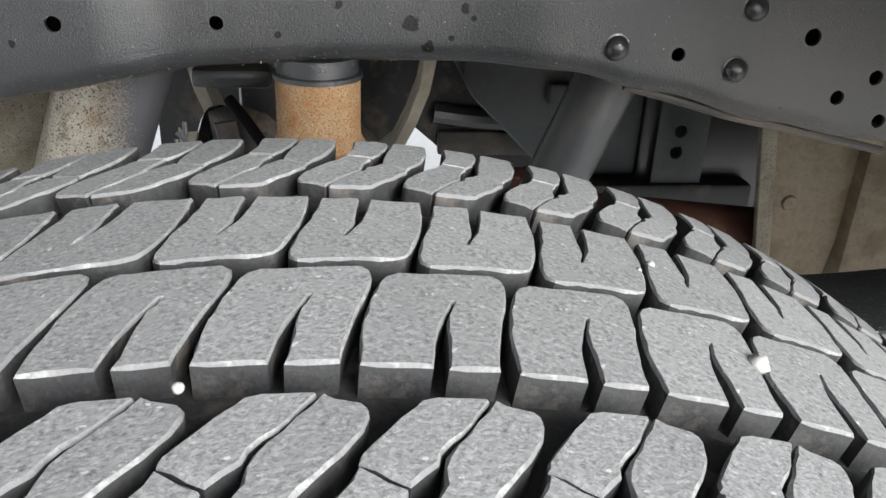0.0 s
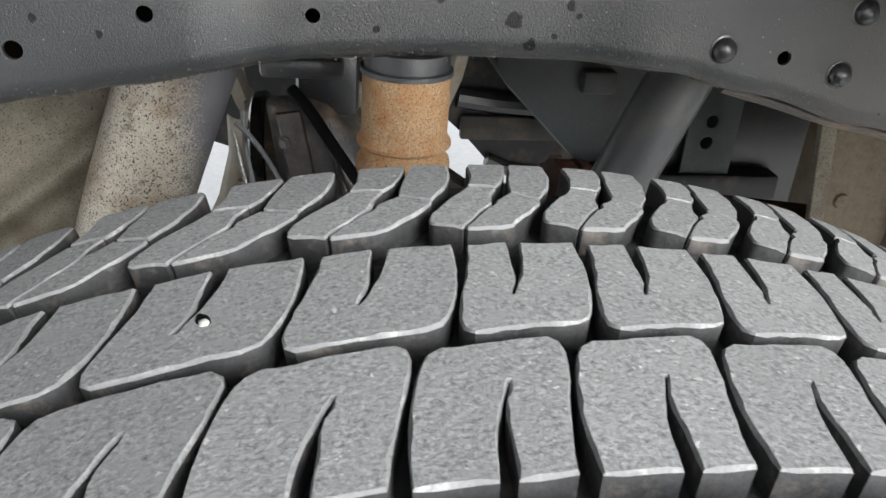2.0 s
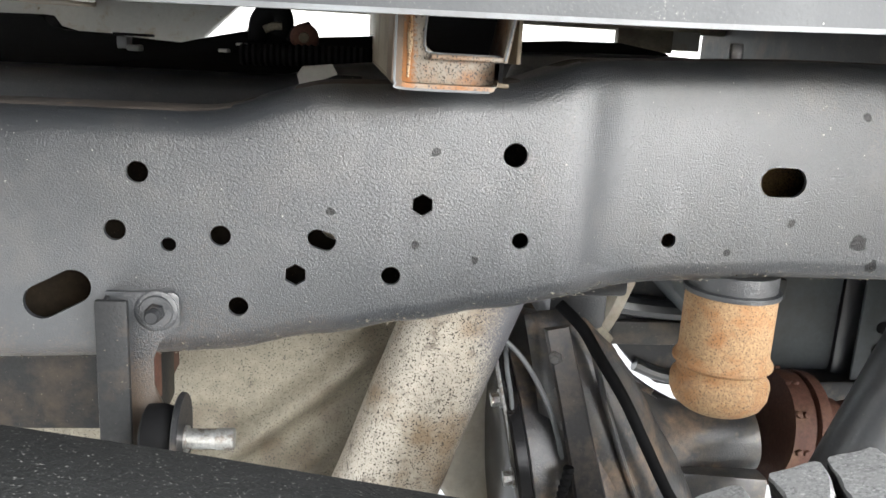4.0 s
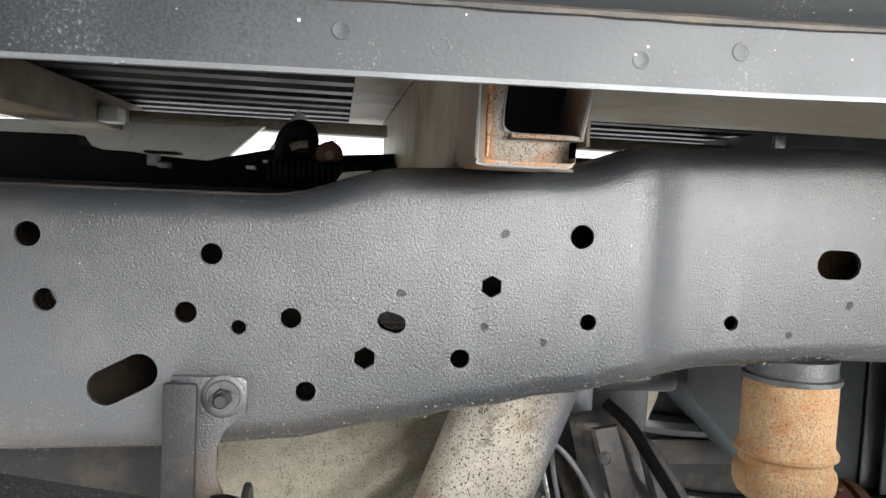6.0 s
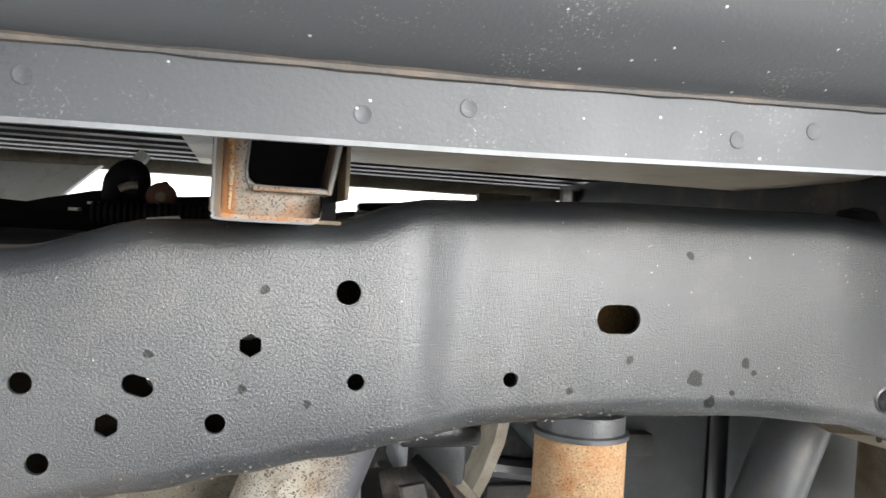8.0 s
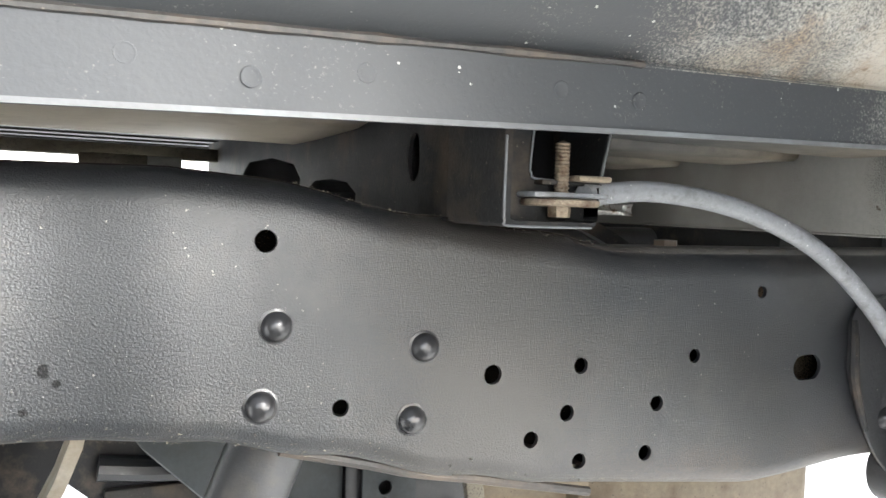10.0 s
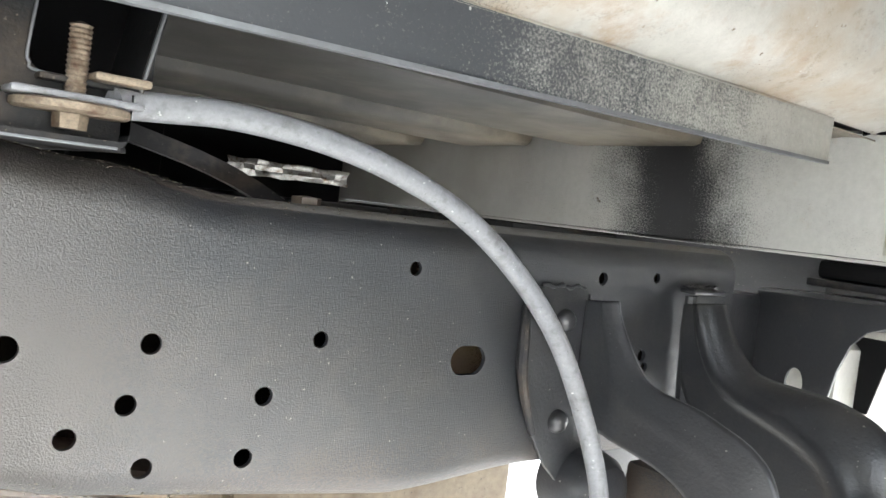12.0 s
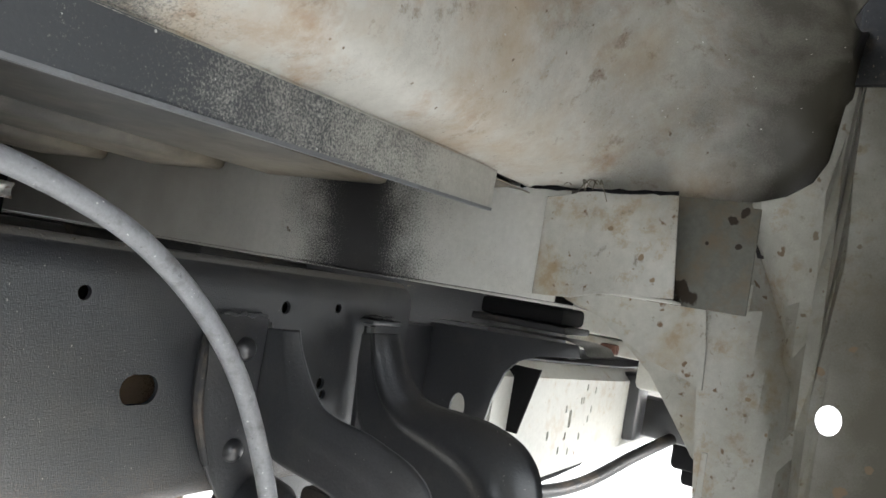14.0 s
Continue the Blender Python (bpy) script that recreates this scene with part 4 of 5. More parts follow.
RIB = [(0.0002, -0.0550), (0.0190, -0.0548), (0.0206, -0.0430), (0.0222, -0.0362), (0.0238, -0.0318), (0.0249, -0.0282), (0.0277, -0.0209), (0.0281, -0.0208), (0.0256, -0.0284), (0.0246, -0.0330), (0.0242, -0.0414), (0.0230, -0.0553),
       (0.0368, -0.0537), (0.0382, -0.0440), (0.0405, -0.0329), (0.0434, -0.0220), (0.0451, -0.0142), (0.0458, -0.0085), (0.0452, -0.0040), (0.0425, -0.0014), (0.0125, -0.0046), (0.0085, -0.0070),
       (0.0065, -0.0112), (0.0048, -0.0165), (0.0033, -0.0224), (0.0018, -0.0300), (0.0008, -0.0384), (0.0003, -0.0470)]
SHOULDER = [
    [(0.0309, 0.0720), (0.0290, 0.0688), (0.0249, 0.0672), (0.0126, 0.0667), (0.0120, 0.0679), (0.0202, 0.0806), (0.0259, 0.0872), (0.0268, 0.0910), (0.0333, 0.0977), (0.0441, 0.0911), (0.0436, 0.0885), (0.0379, 0.0802)],
    [(0.0108, 0.0674), (0.0080, 0.0690), (0.0018, 0.0708), (0.0001, 0.0728), (0.0000, 0.0755), (0.0015, 0.0809), (0.0057, 0.0881), (0.0142, 0.0991), (0.0183, 0.1055), (0.0294, 0.1037), (0.0264, 0.0971), (0.0250, 0.0881), (0.0194, 0.0807)],
    [(0.0440, 0.0925), (0.0339, 0.0990), (0.0347, 0.1060), (0.0378, 0.1200), (0.0398, 0.1310), (0.0410, 0.1335), (0.0540, 0.1335), (0.0555, 0.1310), (0.0545, 0.1180), (0.0505, 0.1040)],
    [(0.0188, 0.1069), (0.0296, 0.1051), (0.0330, 0.1100), (0.0362, 0.1200), (0.0384, 0.1310), (0.0372, 0.1335), (0.0232, 0.1335), (0.0219, 0.1310), (0.0212, 0.1180)],
]
ROWS = [(RIB, -0.0092, False, 1), (RIB, 0.0148, True, 2)]
ROWS += [(o, 0.0094, False, 3 + i) for i, o in enumerate(SHOULDER)] + [(o, 0.0346, True, 9 + i) for i, o in enumerate(SHOULDER)]
BLOCKS = [block(*row) for row in ROWS]
STEP = 2 * math.pi / 78
for kk in range(-15, 15):
    for me, row in zip(BLOCKS, ROWS):
        if kk < 0:
            ob = new("tread_block", block(*row, kk))
        else:
            ob = new("tread_block", me)
            ob.rotation_euler = (0, kk * STEP, 0)
        ob.parent = tyre
rest = bmesh.new()
one = bmesh.new()
for me in BLOCKS:
    one.from_mesh(me)
for kk in range(43):
    own = one.copy()
    bmesh.ops.rotate(own, verts=own.verts, cent=(0, 0, 0), matrix=Matrix.Rotation((15 + kk * 43.1 / 43) * STEP, 3, "Y"))
    join(rest, own)
one.free()
tagged(part("tread_rest", rest, [RUBBER, GROOVE, WORN], tyre), kind="stuff")
part("rim", turned([(0, 0.0), (0.0, 0.285), (0.02, 0.29), (0.04, 0.265), (0.2, 0.265), (0.22, 0.29), (0.225, 0.25), (0.1, 0.24), (0.1, 0)], (0, -0.11, 0), (0, 1, 0), 48), SILVER, wheel)
# stones caught in the grooves
for i, (u, v, s) in enumerate(((0.1577, -0.0267, 0.0036), (-0.0097, -0.0640, 0.0016), (0.1345, 0.0252, 0.0011), (-0.1036, 0.0228, 0.0017), (0.1425, 0.0339, 0.0018))):
    bm = bmesh.new()
    bmesh.ops.create_icosphere(bm, subdivisions=2, radius=s)
    for vert in bm.verts:
        vert.co *= 1 + 0.35 * noise.noise(vert.co * 400 + Vector((i, 0, 0)))
    st = part("pebble", bm, PRIMER, None, "", 60)
    tagged(st, "small pale stone stuck in a tyre groove", "stone", "stones in the tread")
    st.location = AXLE + Vector(on_tyre(u, v, -0.0004))

# torn pit in one block; a thin black blob stands for its shaded inside
pit = bmesh.new()
bmesh.ops.create_icosphere(pit, subdivisions=2, radius=1)
for vert in pit.verts:
    vert.co = Vector((vert.co.x * 0.0021, vert.co.y * 0.0042, vert.co.z * 0.0004)) * (1 + 0.35 * noise.noise(vert.co * 2.0))
ob = part("pit", pit, PLASTIC, tyre, "dark torn pit in a tread block", 60)
ob.location = on_tyre(-0.1040, 0.0242, 0.0)
ob.rotation_euler = (0, -0.104 / TYRE_R, 0.5)

# ---- bump stop ----
bump = thing("bump_stop", "rusty rubber bump stop under the frame rail", "bump stop", (0.0305, 0.826, -0.016))
part("cup", turned([(0, 0.036), (0.014, 0.036), (0.015, 0.0395), (0.019, 0.0395), (0.020, 0.036)], (0, 0, 0), (0, 0, -1)), FRAME, bump, "grey steel cup")
part("body", turned([(0.018, 0.0375), (0.05, 0.0375), (0.070, 0.0375), (0.074, 0.0385), (0.078, 0.0415), (0.0805, 0.0415), (0.084, 0.0375), (0.090, 0.037), (0.094, 0.0405), (0.098, 0.0415),
                     (0.108, 0.0408), (0.116, 0.037), (0.122, 0.029), (0.1245, 0.015), (0.125, 0)], (0, 0, 0), (0, 0, -1), 40), CREAM, bump)

# ---- exhaust ----
pipe = thing("exhaust_pipe", "dusty pale exhaust pipe with black specks", "exhaust pipe")
part("pipe", tube([(-0.10, 0.945, 0.12), (-0.14, 0.935, 0.02), (-0.182, 0.93, -0.09), (-0.215, 0.93, -0.18), (-0.25, 0.93, -0.28), (-0.31, 0.93, -0.42), (-0.40, 0.93, -0.55)], 0.0515, 36), PIPE, pipe)
part("band_clamp", tube([(-0.142, 0.935, 0.015), (-0.149, 0.934, -0.002)], 0.054, 36, 2), DARKSTEEL, pipe)

# heat shield with pressed ribs
shield = thing("heat_shield", "dusty tan pressed heat shield behind the exhaust pipe", "heat shield")
rings = []
for k in range(121):
    u = k / 120
    x = -0.80 + 0.60 * u
    row = []
    for j in range(91):
        z = -0.03 - 0.47 * j / 90
        d = (z + 0.165) - 0.745 * (x + 0.267)
        rib = 0.026 * math.exp(-(d / 0.019) ** 2) + 0.022 * math.exp(-((d + 0.075) / 0.022) ** 2)
        bowl = 0.07 * (2 * u - 1.25) ** 2 + 0.25 * max(0.0, -z - 0.30) ** 1.5
        row.append((x, 1.005 + bowl - rib, z))
    rings.append(row)
ob = part("sheet", loft(rings, closed=False), TAN, shield, "", 60)
ob.modifiers.new("sheet", "SOLIDIFY").thickness = 0.002
rings = []
for za, xl, xr in ((-0.165, -0.150, -0.118), (-0.21, -0.150, -0.112), (-0.268, -0.165, -0.104), (-0.30, -0.180, -0.098), (-0.35, -0.186, -0.090), (-0.376, -0.167, -0.087), (-0.40, -0.150, -0.083), (-0.425, -0.132, -0.080)):
    rings.append([(xl + (xr - xl) * q, 1.075 + 0.02 * (2 * q - 1) ** 2, za) for q in (0, 0.15, 0.4, 0.7, 0.9, 1.0)])
ob = part("curl", loft(rings, closed=False), PALESHEET, shield, "pale curved end of the heat shield", 60)
ob.modifiers.new("sheet", "SOLIDIFY").thickness = 0.002

# ---- rear bracket with bushing and stud ----
brk = thing("hanger_bracket", "bare grey bracket bolted to the rail with a rubber bushing", "bracket")
Y = 0.7665
out = [(-0.457, -0.028), (-0.410, -0.028), (-0.407, -0.031), (-0.4065, -0.052), (-0.412, -0.056), (-0.422, -0.066), (-0.4265, -0.078), (-0.4265, -0.098), (-0.420, -0.112), (-0.414, -0.15), (-0.457, -0.15)]
part("plate", plate(out, -0.003, lambda u, v, w: (u, Y - 0.0005 + w, v), 0.0006), FRAME, brk)
out = [(0.0, -0.03), (-0.016, -0.034), (-0.019, -0.06), (-0.019, -0.17), (0.0, -0.17)]
part("side_flange", plate(out, 0.003, lambda u, v, w: (-0.457 + w, Y + u, v), 0.0006), DARKSTEEL, brk)
part("front_flange", box(-0.459, -0.437, Y - 0.0235, Y - 0.0175, -0.175, -0.0285, 0.0022), SOOT, brk)
part("washer", turned([(0, 0.0150), (0.0015, 0.0150), (0.002, 0.0142), (0.002, 0.0118), (0.0035, 0.0112), (0.0035, 0)], (-0.4225, Y - 0.003, -0.0415), (-0.4225, 0, -0.0415), 24), FRAME, brk)
part("nut", turned([(0, 0.0068), (0.004, 0.0068), (0.005, 0.006), (0.005, 0)], (-0.4225, Y - 0.0055, -0.0415), (-0.4225, 0, -0.0415), 6), DARKSTEEL, brk)
part("bolt_end", turned([(0, 0.0045), (0.006, 0.0045), (0.0065, 0.005), (0.0075, 0.0044), (0.0085, 0.005), (0.0095, 0.0044), (0.0105, 0.005), (0.012, 0.004), (0.012, 0)], (-0.4225, Y - 0.008, -0.0415), (-0.4225, 0, -0.0415), 14), DARKSTEEL, brk)
part("bushing", turned([(0, 0.020), (0.002, 0.0235), (0.012, 0.024), (0.020, 0.022), (0.024, 0.019)], (-0.428, 0.742, -0.128), (1, 0.742, -0.128), 32), PLASTIC, brk, "black rubber bushing")
part("disc", turned([(0, 0.0), (0, 0.029), (0.001, 0.030), (0.0035, 0.030), (0.0045, 0.029), (0.0045, 0)], (-0.405, 0.742, -0.126), (1, 0.742, -0.126), 36), DARKSTEEL, brk)
part("stud", turned([(0, 0.0095), (0.003, 0.0095), (0.003, 0.0072), (0.022, 0.0072), (0.0225, 0.0078), (0.034, 0.0078), (0.035, 0.0068), (0.035, 0)], (-0.401, 0.742, -0.129), (1, 0.742, -0.129), 20), SILVER, brk, "bare silver stud")
hitch = thing("hitch_tube", "grimy square hitch tube under the frame", "hitch tube")
part("tube", box(-1.2, -0.455, 0.90, 0.975, -0.205, -0.105, 0.012), SOOT, hitch)
part("flange", box(-0.47, -0.455, 0.885, 0.99, -0.175, -0.095, 0.003), REDRUST, hitch)

# ---- leaf spring ----
spring = thing("leaf_spring", "gritty black leaf spring with a bare worn edge", "leaf spring")
CURVE = [(-0.72, 0.012), (-0.55, -0.018), (-0.36, -0.050), (-0.168, -0.086), (0.02, -0.106), (0.20, -0.112), (0.40, -0.104), (0.65, -0.078), (0.98, -0.060)]


def leaf(x0, x1, drop, y0, y1, thick):
    rings = []
    for k in range(41):
        x = x0 + (x1 - x0) * k / 40
        z = float(np.interp(x, [c[0] for c in CURVE], [c[1] for c in CURVE])) - drop
        rings.append([(x, y0, z - 0.002), (x, y0 + 0.003, z), (x, y1 - 0.003, z), (x, y1, z - 0.002), (x, y1, z - thick), (x, y0, z - thick)])
    return loft(rings)


part("leaf", leaf(-0.72, 0.98, 0, 0.500, 0.575, 0.009), GRIT, spring)
part("leaf", leaf(-0.52, 0.80, 0.0095, 0.500, 0.575, 0.009), GRIT, spring)
part("leaf", leaf(-0.33, 0.55, 0.019, 0.500, 0.575, 0.009), GRIT, spring)
part("worn_edge", leaf(-0.72, 0.98, 0.0022, 0.4985, 0.5005, 0.0068), GREYMET, spring, "bare grey worn edge")

# ---- rear axle and driveline ----
axle = thing("rear_axle", "black differential housing and axle with bolted cover", "axle")
DC = Vector((-0.097, 1.13, -0.36))
TILT = Vector((1, 0, 0.14))
part("housing", turned([(0.016, 0.198), (0.05, 0.196), (0.09, 0.185), (0.12, 0.160), (0.15, 0.12), (0.18, 0.085), (0.22, 0.056), (0.255, 0.050), (0.33, 0.050)], DC, DC + Vector((1, 0, 0.14)), 48), CASTING, axle)
cover = part("cover", turned([(-0.020, 0.0), (-0.019, 0.06), (-0.014, 0.115), (-0.008, 0.150), (-0.003, 0.17), (-0.002, 0.174), (-0.002, 0.203), (0.001, 0.206), (0.012, 0.206), (0.014, 0.203), (0.014, 0.19)], DC, DC + TILT, 48), GLOSS, axle, "glossy black differential cover")
for k in range(14):
    a = 2 * math.pi * (k + 0.06) / 14
    c = DC + Vector((-0.003 - 0.027 * math.sin(a), 0.187 * math.cos(a), 0.187 * math.sin(a)))
    part("bolt", turned([(0, 0.011), (0.002, 0.011), (0.002, 0.008), (0.011, 0.008), (0.012, 0.0)], c, c - TILT, 8), SILVER, cover)
for a in (35,):
    ca, sa = math.cos(radians(a)), math.sin(radians(a))
    pts = [DC + Vector((x, r * ca, r * sa + 0.14 * x)) for x, r in ((0.018, 0.204), (0.06, 0.204), (0.10, 0.190), (0.15, 0.125), (0.22, 0.070))]
    part("cast_rib", tube(pts, 0.008, 8, 4), CASTING, axle)
rings = []
for u0, v0, u1, v1 in ((-0.094, -0.130, -0.040, -0.42), (-0.080, -0.124, -0.025, -0.42), (-0.062, -0.122, -0.005, -0.42), (-0.040, -0.132, 0.015, -0.42), (-0.012, -0.166, 0.035, -0.42), (0.012, -0.198, 0.055, -0.42),
                       (0.036, -0.236, 0.075, -0.43), (0.060, -0.274, 0.095, -0.44), (0.084, -0.310, 0.115, -0.45), (0.104, -0.350, 0.13, -0.46)):
    bend = 0.024 * math.sin((u0 + 0.094) * 24)
    rings.append([(u0 + (u1 - u0) * q, 1.0 - bend * (0.4 + 0.6 * q) + 0.035 * (2 * q - 1) ** 2, v0 + (v1 - v0) * q) for q in (0, 0.05, 0.12, 0.25, 0.4, 0.5, 0.75, 1.0)])
ob = part("carrier", loft(rings, closed=False), CASTING, axle, "grimy cast carrier shoulder", 50)
ob.modifiers.new("sheet", "SOLIDIFY").thickness = 0.02
part("carrier_back", plate([(-0.05, -0.20), (0.049, -0.206), (0.092, -0.250), (0.118, -0.288), (0.149, -0.330), (0.178, -0.350), (0.218, -0.362), (0.30, -0.375), (0.30, -0.47), (-0.05, -0.47)], 0.06, lambda u, v, w: (u, 1.28 + w, v), 0.008), CASTING, axle)
part("pinion_web", plate([(0.06, -0.33), (0.235, -0.345), (0.235, -0.385), (0.20, -0.40), (0.06, -0.47)], 0.03, lambda u, v, w: (u, 1.06 + w, v), 0.005), CASTING, axle, "cast web under the pinion tube")
part("cast_seam", tube([(-0.036, 0.982, -0.135), (-0.018, 0.968, -0.20), (0.012, 0.962, -0.28), (0.05, 0.972, -0.36)], 0.0035, 8, 5), CASTING, axle)
part("cast_pad", box(0.018, 0.052, 0.952, 0.985, -0.36, -0.322, 0.008), CASTING, axle)
for x, z in ((-0.078, -0.148), (-0.070, -0.185), (-0.060, -0.222)):
    part("flange_nut", turned([(0, 0.007), (0.004, 0.007), (0.005, 0.004), (0.007, 0.004), (0.007, 0)], (x, 0.958, z), (x - 0.4, 0, z), 6), CASTING, axle)
part("axle_tube", tube([(0.022, 0.46, -0.463), (0.022, 1.9, -0.463)], 0.046, 28, 2), BLACK, axle)
part("brake_line", tube([(-0.124, 1.0, -0.13), (-0.121, 0.99, -0.172), (-0.114, 0.985, -0.21), (-0.107, 0.985, -0.277), (-0.099, 0.985, -0.362), (-0.097, 0.985, -0.43)], 0.0026, 8, 4), GREYMET, axle, "thin bare brake line")
part("brake_line", tube([(-0.135, 1.0, -0.15), (-0.124, 0.99, -0.203), (-0.116, 0.985, -0.233), (-0.109, 0.98, -0.274), (-0.104, 0.98, -0.316), (-0.102, 0.98, -0.40)], 0.0022, 8, 4), SILVER, axle)
part("brake_line", tube([(-0.130, 0.985, -0.138), (-0.115, 0.975, -0.149), (-0.098, 0.968, -0.171), (-0.080, 0.962, -0.203), (-0.068, 0.96, -0.236), (-0.061, 0.96, -0.262)], 0.0028, 8, 4), GREYMET, axle)
pts = [(float(np.interp(k, (0, 12, 26, 46), (-0.061, -0.068, -0.077, -0.078))), 0.930, -0.255 - 0.0035 * k) for k in range(47)]
part("wiring_loom", tube(pts, [0.0062 if k % 2 else 0.0047 for k in range(47)], 10, 2), PLASTIC, axle, "ribbed black wiring loom")
part("vent_hose", tube([(-0.072, 0.985, -0.10), (-0.052, 0.965, -0.118), (-0.032, 0.96, -0.148), (-0.003, 0.955, -0.191), (0.027, 0.95, -0.246), (0.055, 0.95, -0.296), (0.074, 0.95, -0.325), (0.10, 0.95, -0.39)], 0.0062, 12), PLASTIC, axle, "black vent hose")
band = [((-0.088, -0.124), (-0.062, -0.120), 0.975), ((-0.074, -0.190), (-0.047, -0.186), 0.950), ((-0.060, -0.252), (-0.032, -0.246), 0.937), ((-0.050, -0.30), (-0.018, -0.294), 0.930), ((-0.038, -0.36), (0.002, -0.358), 0.925), ((-0.028, -0.43), (0.018, -0.43), 0.925)]
part("steel_strap", loft([[(a, y, b), (a + 0.002, y - 0.004, b), (c - 0.002, y - 0.004, e), (c, y, e), (c, y + 0.004, e), (a, y + 0.004, b)] for (a, b), (c, e), y in band]), DARKSTEEL, axle, "flat black steel strap")
part("strap_tab", box(-0.036, -0.012, 0.912, 0.924, -0.345, -0.325, 0.005), DARKSTEEL, axle)
shaft = thing("drive_shaft", "rust-red drive shaft with a bolted pinion flange", "drive shaft")
PF = DC + Vector((0.352, 0, 0.055))
d = Vector((1, 0, -0.10)).normalized()
part("flange", turned([(0, 0.055), (0.002, 0.073), (0.028, 0.075), (0.030, 0.070), (0.033, 0.070), (0.035, 0.077), (0.050, 0.076), (0.052, 0.05), (0.09, 0.045)], PF, PF + d, 40), REDRUST, shaft)
for k in range(10):
    a = 2 * math.pi * k / 10
    for dx in (0.010, 0.020):
        c = PF + Vector((dx, 0.074 * math.cos(a + dx), 0.074 * math.sin(a + dx)))
        part("bolt", turned([(0, 0.0045), (0.003, 0.004), (0.004, 0)], c, c + Vector((0, math.cos(a), math.sin(a))), 8), REDRUST, shaft)
part("yoke", tube([PF + d * 0.085, PF + d * 0.12, PF + d * 0.15], [0.035, 0.045, 0.05], 20, 3), REDRUST, shaft)
part("tube", tube([PF + d * 0.15, PF + d * 1.3], 0.05, 28, 2), REDRUST, shaft)

# ---- shock absorber ----
shock = thing("shock_absorber", "satin dark grey shock absorber tube", "shock absorber")
part("body", tube([(0.375, 0.95, 0.05), (0.325, 0.95, -0.08), (0.265, 0.95, -0.235), (0.19, 0.95, -0.43)], 0.034, 32, 3), SATIN, shock)
part("dust_cover", tube([(0.377, 0.95, 0.055), (0.347, 0.95, -0.023)], 0.0365, 32, 2), BLACK, shock)

# ---- tank and its strap, crossmember of the frame ----
tank = thing("fuel_tank", "blue-grey plastic tank beyond the frame rail", "tank")
part("body", plate([(0.25, 0.05), (0.585, 0.05), (0.585, -0.38), (0.42, -0.38), (0.27, -0.235), (0.25, -0.20)], 0.4, lambda u, v, w: (u, 1.5 + w, v), 0.012), TANK, tank)
part("sill", box(0.40, 0.80, 1.46, 1.53, -0.43, -0.382, 0.006), DARKSTEEL, tank)
strap = part("strap", box(0.605, 0.70, 1.47, 1.476, -0.42, 0.05, 0.002), TANK, tank, "grey steel strap with two holes")
cut(strap, [slug(0.648, -0.283, 1.4, 1.5, 0.012), slug(0.645, -0.323, 1.4, 1.5, 0.012)])
part("lug", box(0.40, 0.46, 1.47, 1.50, -0.24, -0.20, 0.006), TANK, tank)
# added dark panel that hides the bright ground beyond the tank
part("rear_shield", box(0.585, 1.10, 1.50, 1.56, -0.60, 0.05, 0.01), BLACK, tank)
hoop = thing("strap_hoop", "pale tan curved strap hanging beyond the bump stop", "strap")
rings = []
for u, v in ((-0.205, -0.16), (-0.195, -0.215), (-0.175, -0.27), (-0.145, -0.32), (-0.09, -0.36), (0.0, -0.375), (0.09, -0.36), (0.138, -0.32), (0.163, -0.27), (0.183, -0.215), (0.193, -0.16)):
    n = Vector((u, v + 0.1)).normalized() * 0.010
    rings.append([(u - n.x, 1.48, v - n.y), (u + n.x, 1.48, v + n.y), (u + n.x, 1.56, v + n.y), (u - n.x, 1.56, v - n.y)])
part("band", loft(rings), PALESHEET, hoop)
fcm = thing("frame_crossmember", "tan dusty frame crossmember with a turned lip", "crossmember")
part("web", plate([(0.562, -0.08), (0.70, -0.08), (0.716, -0.20), (0.714, -0.29), (0.700, -0.40), (0.612, -0.40)], 0.004, lambda u, v, w: (u, 1.052 + w, v), 0.001), TAN_DARK, fcm)
part("lip", plate([(0.556, -0.08), (0.578, -0.08), (0.628, -0.40), (0.606, -0.40)], 0.012, lambda u, v, w: (u, 1.038 + w, v), 0.003), TAN, fcm, "pale turned lip")
part("side_box", box(0.712, 1.10, 1.03, 1.3, -0.42, -0.10, 0.02), TAN_DARK, fcm)
part("rivet", turned([(0, 0.011), (0.004, 0.009), (0.006, 0)], (0.632, 1.052, -0.25), (0.632, 0, -0.25), 16), TAN_DARK, fcm)
saddle = thing("frame_saddle", "tan saddle plate under the frame rail", "bracket")
part("plate", loft([[(x, 0.80, z + 0.02), (x, 0.80, z), (x, 0.86, z - 0.012), (x, 0.92, z - 0.006), (x, 0.92, z + 0.02)] for x, z in ((0.30, -0.032), (0.36, -0.047), (0.40, -0.058), (0.45, -0.068), (0.56, -0.092))]), TAN_DARK, saddle)
part("seam", tube([(0.30, 0.80, -0.034), (0.36, 0.80, -0.049), (0.40, 0.80, -0.060), (0.45, 0.80, -0.070), (0.56, 0.80, -0.093)], 0.004, 8), GRIMY, saddle, "rusty welded seam")
beam = thing("chassis_cross_tube", "dark rusty beam crossing under the bed", "beam")
part("beam", plate([(-0.32, 0.05), (-0.32, -0.40), (-0.02, -0.50), (0.06, -0.50), (0.175, -0.335), (0.247, -0.397), (0.30, -0.462), (0.345, -0.492), (0.42, -0.50), (0.534, -0.50), (0.80, -0.485), (0.80, 0.05)], 0.08, lambda u, v, w: (u, 1.7 + w, v), 0.004), DARKSTEEL, beam)
part("rib", box(0.23, 0.80, 1.68, 1.701, -0.402, -0.352, 0.006), GRIMY, beam, "rusty raised rib")
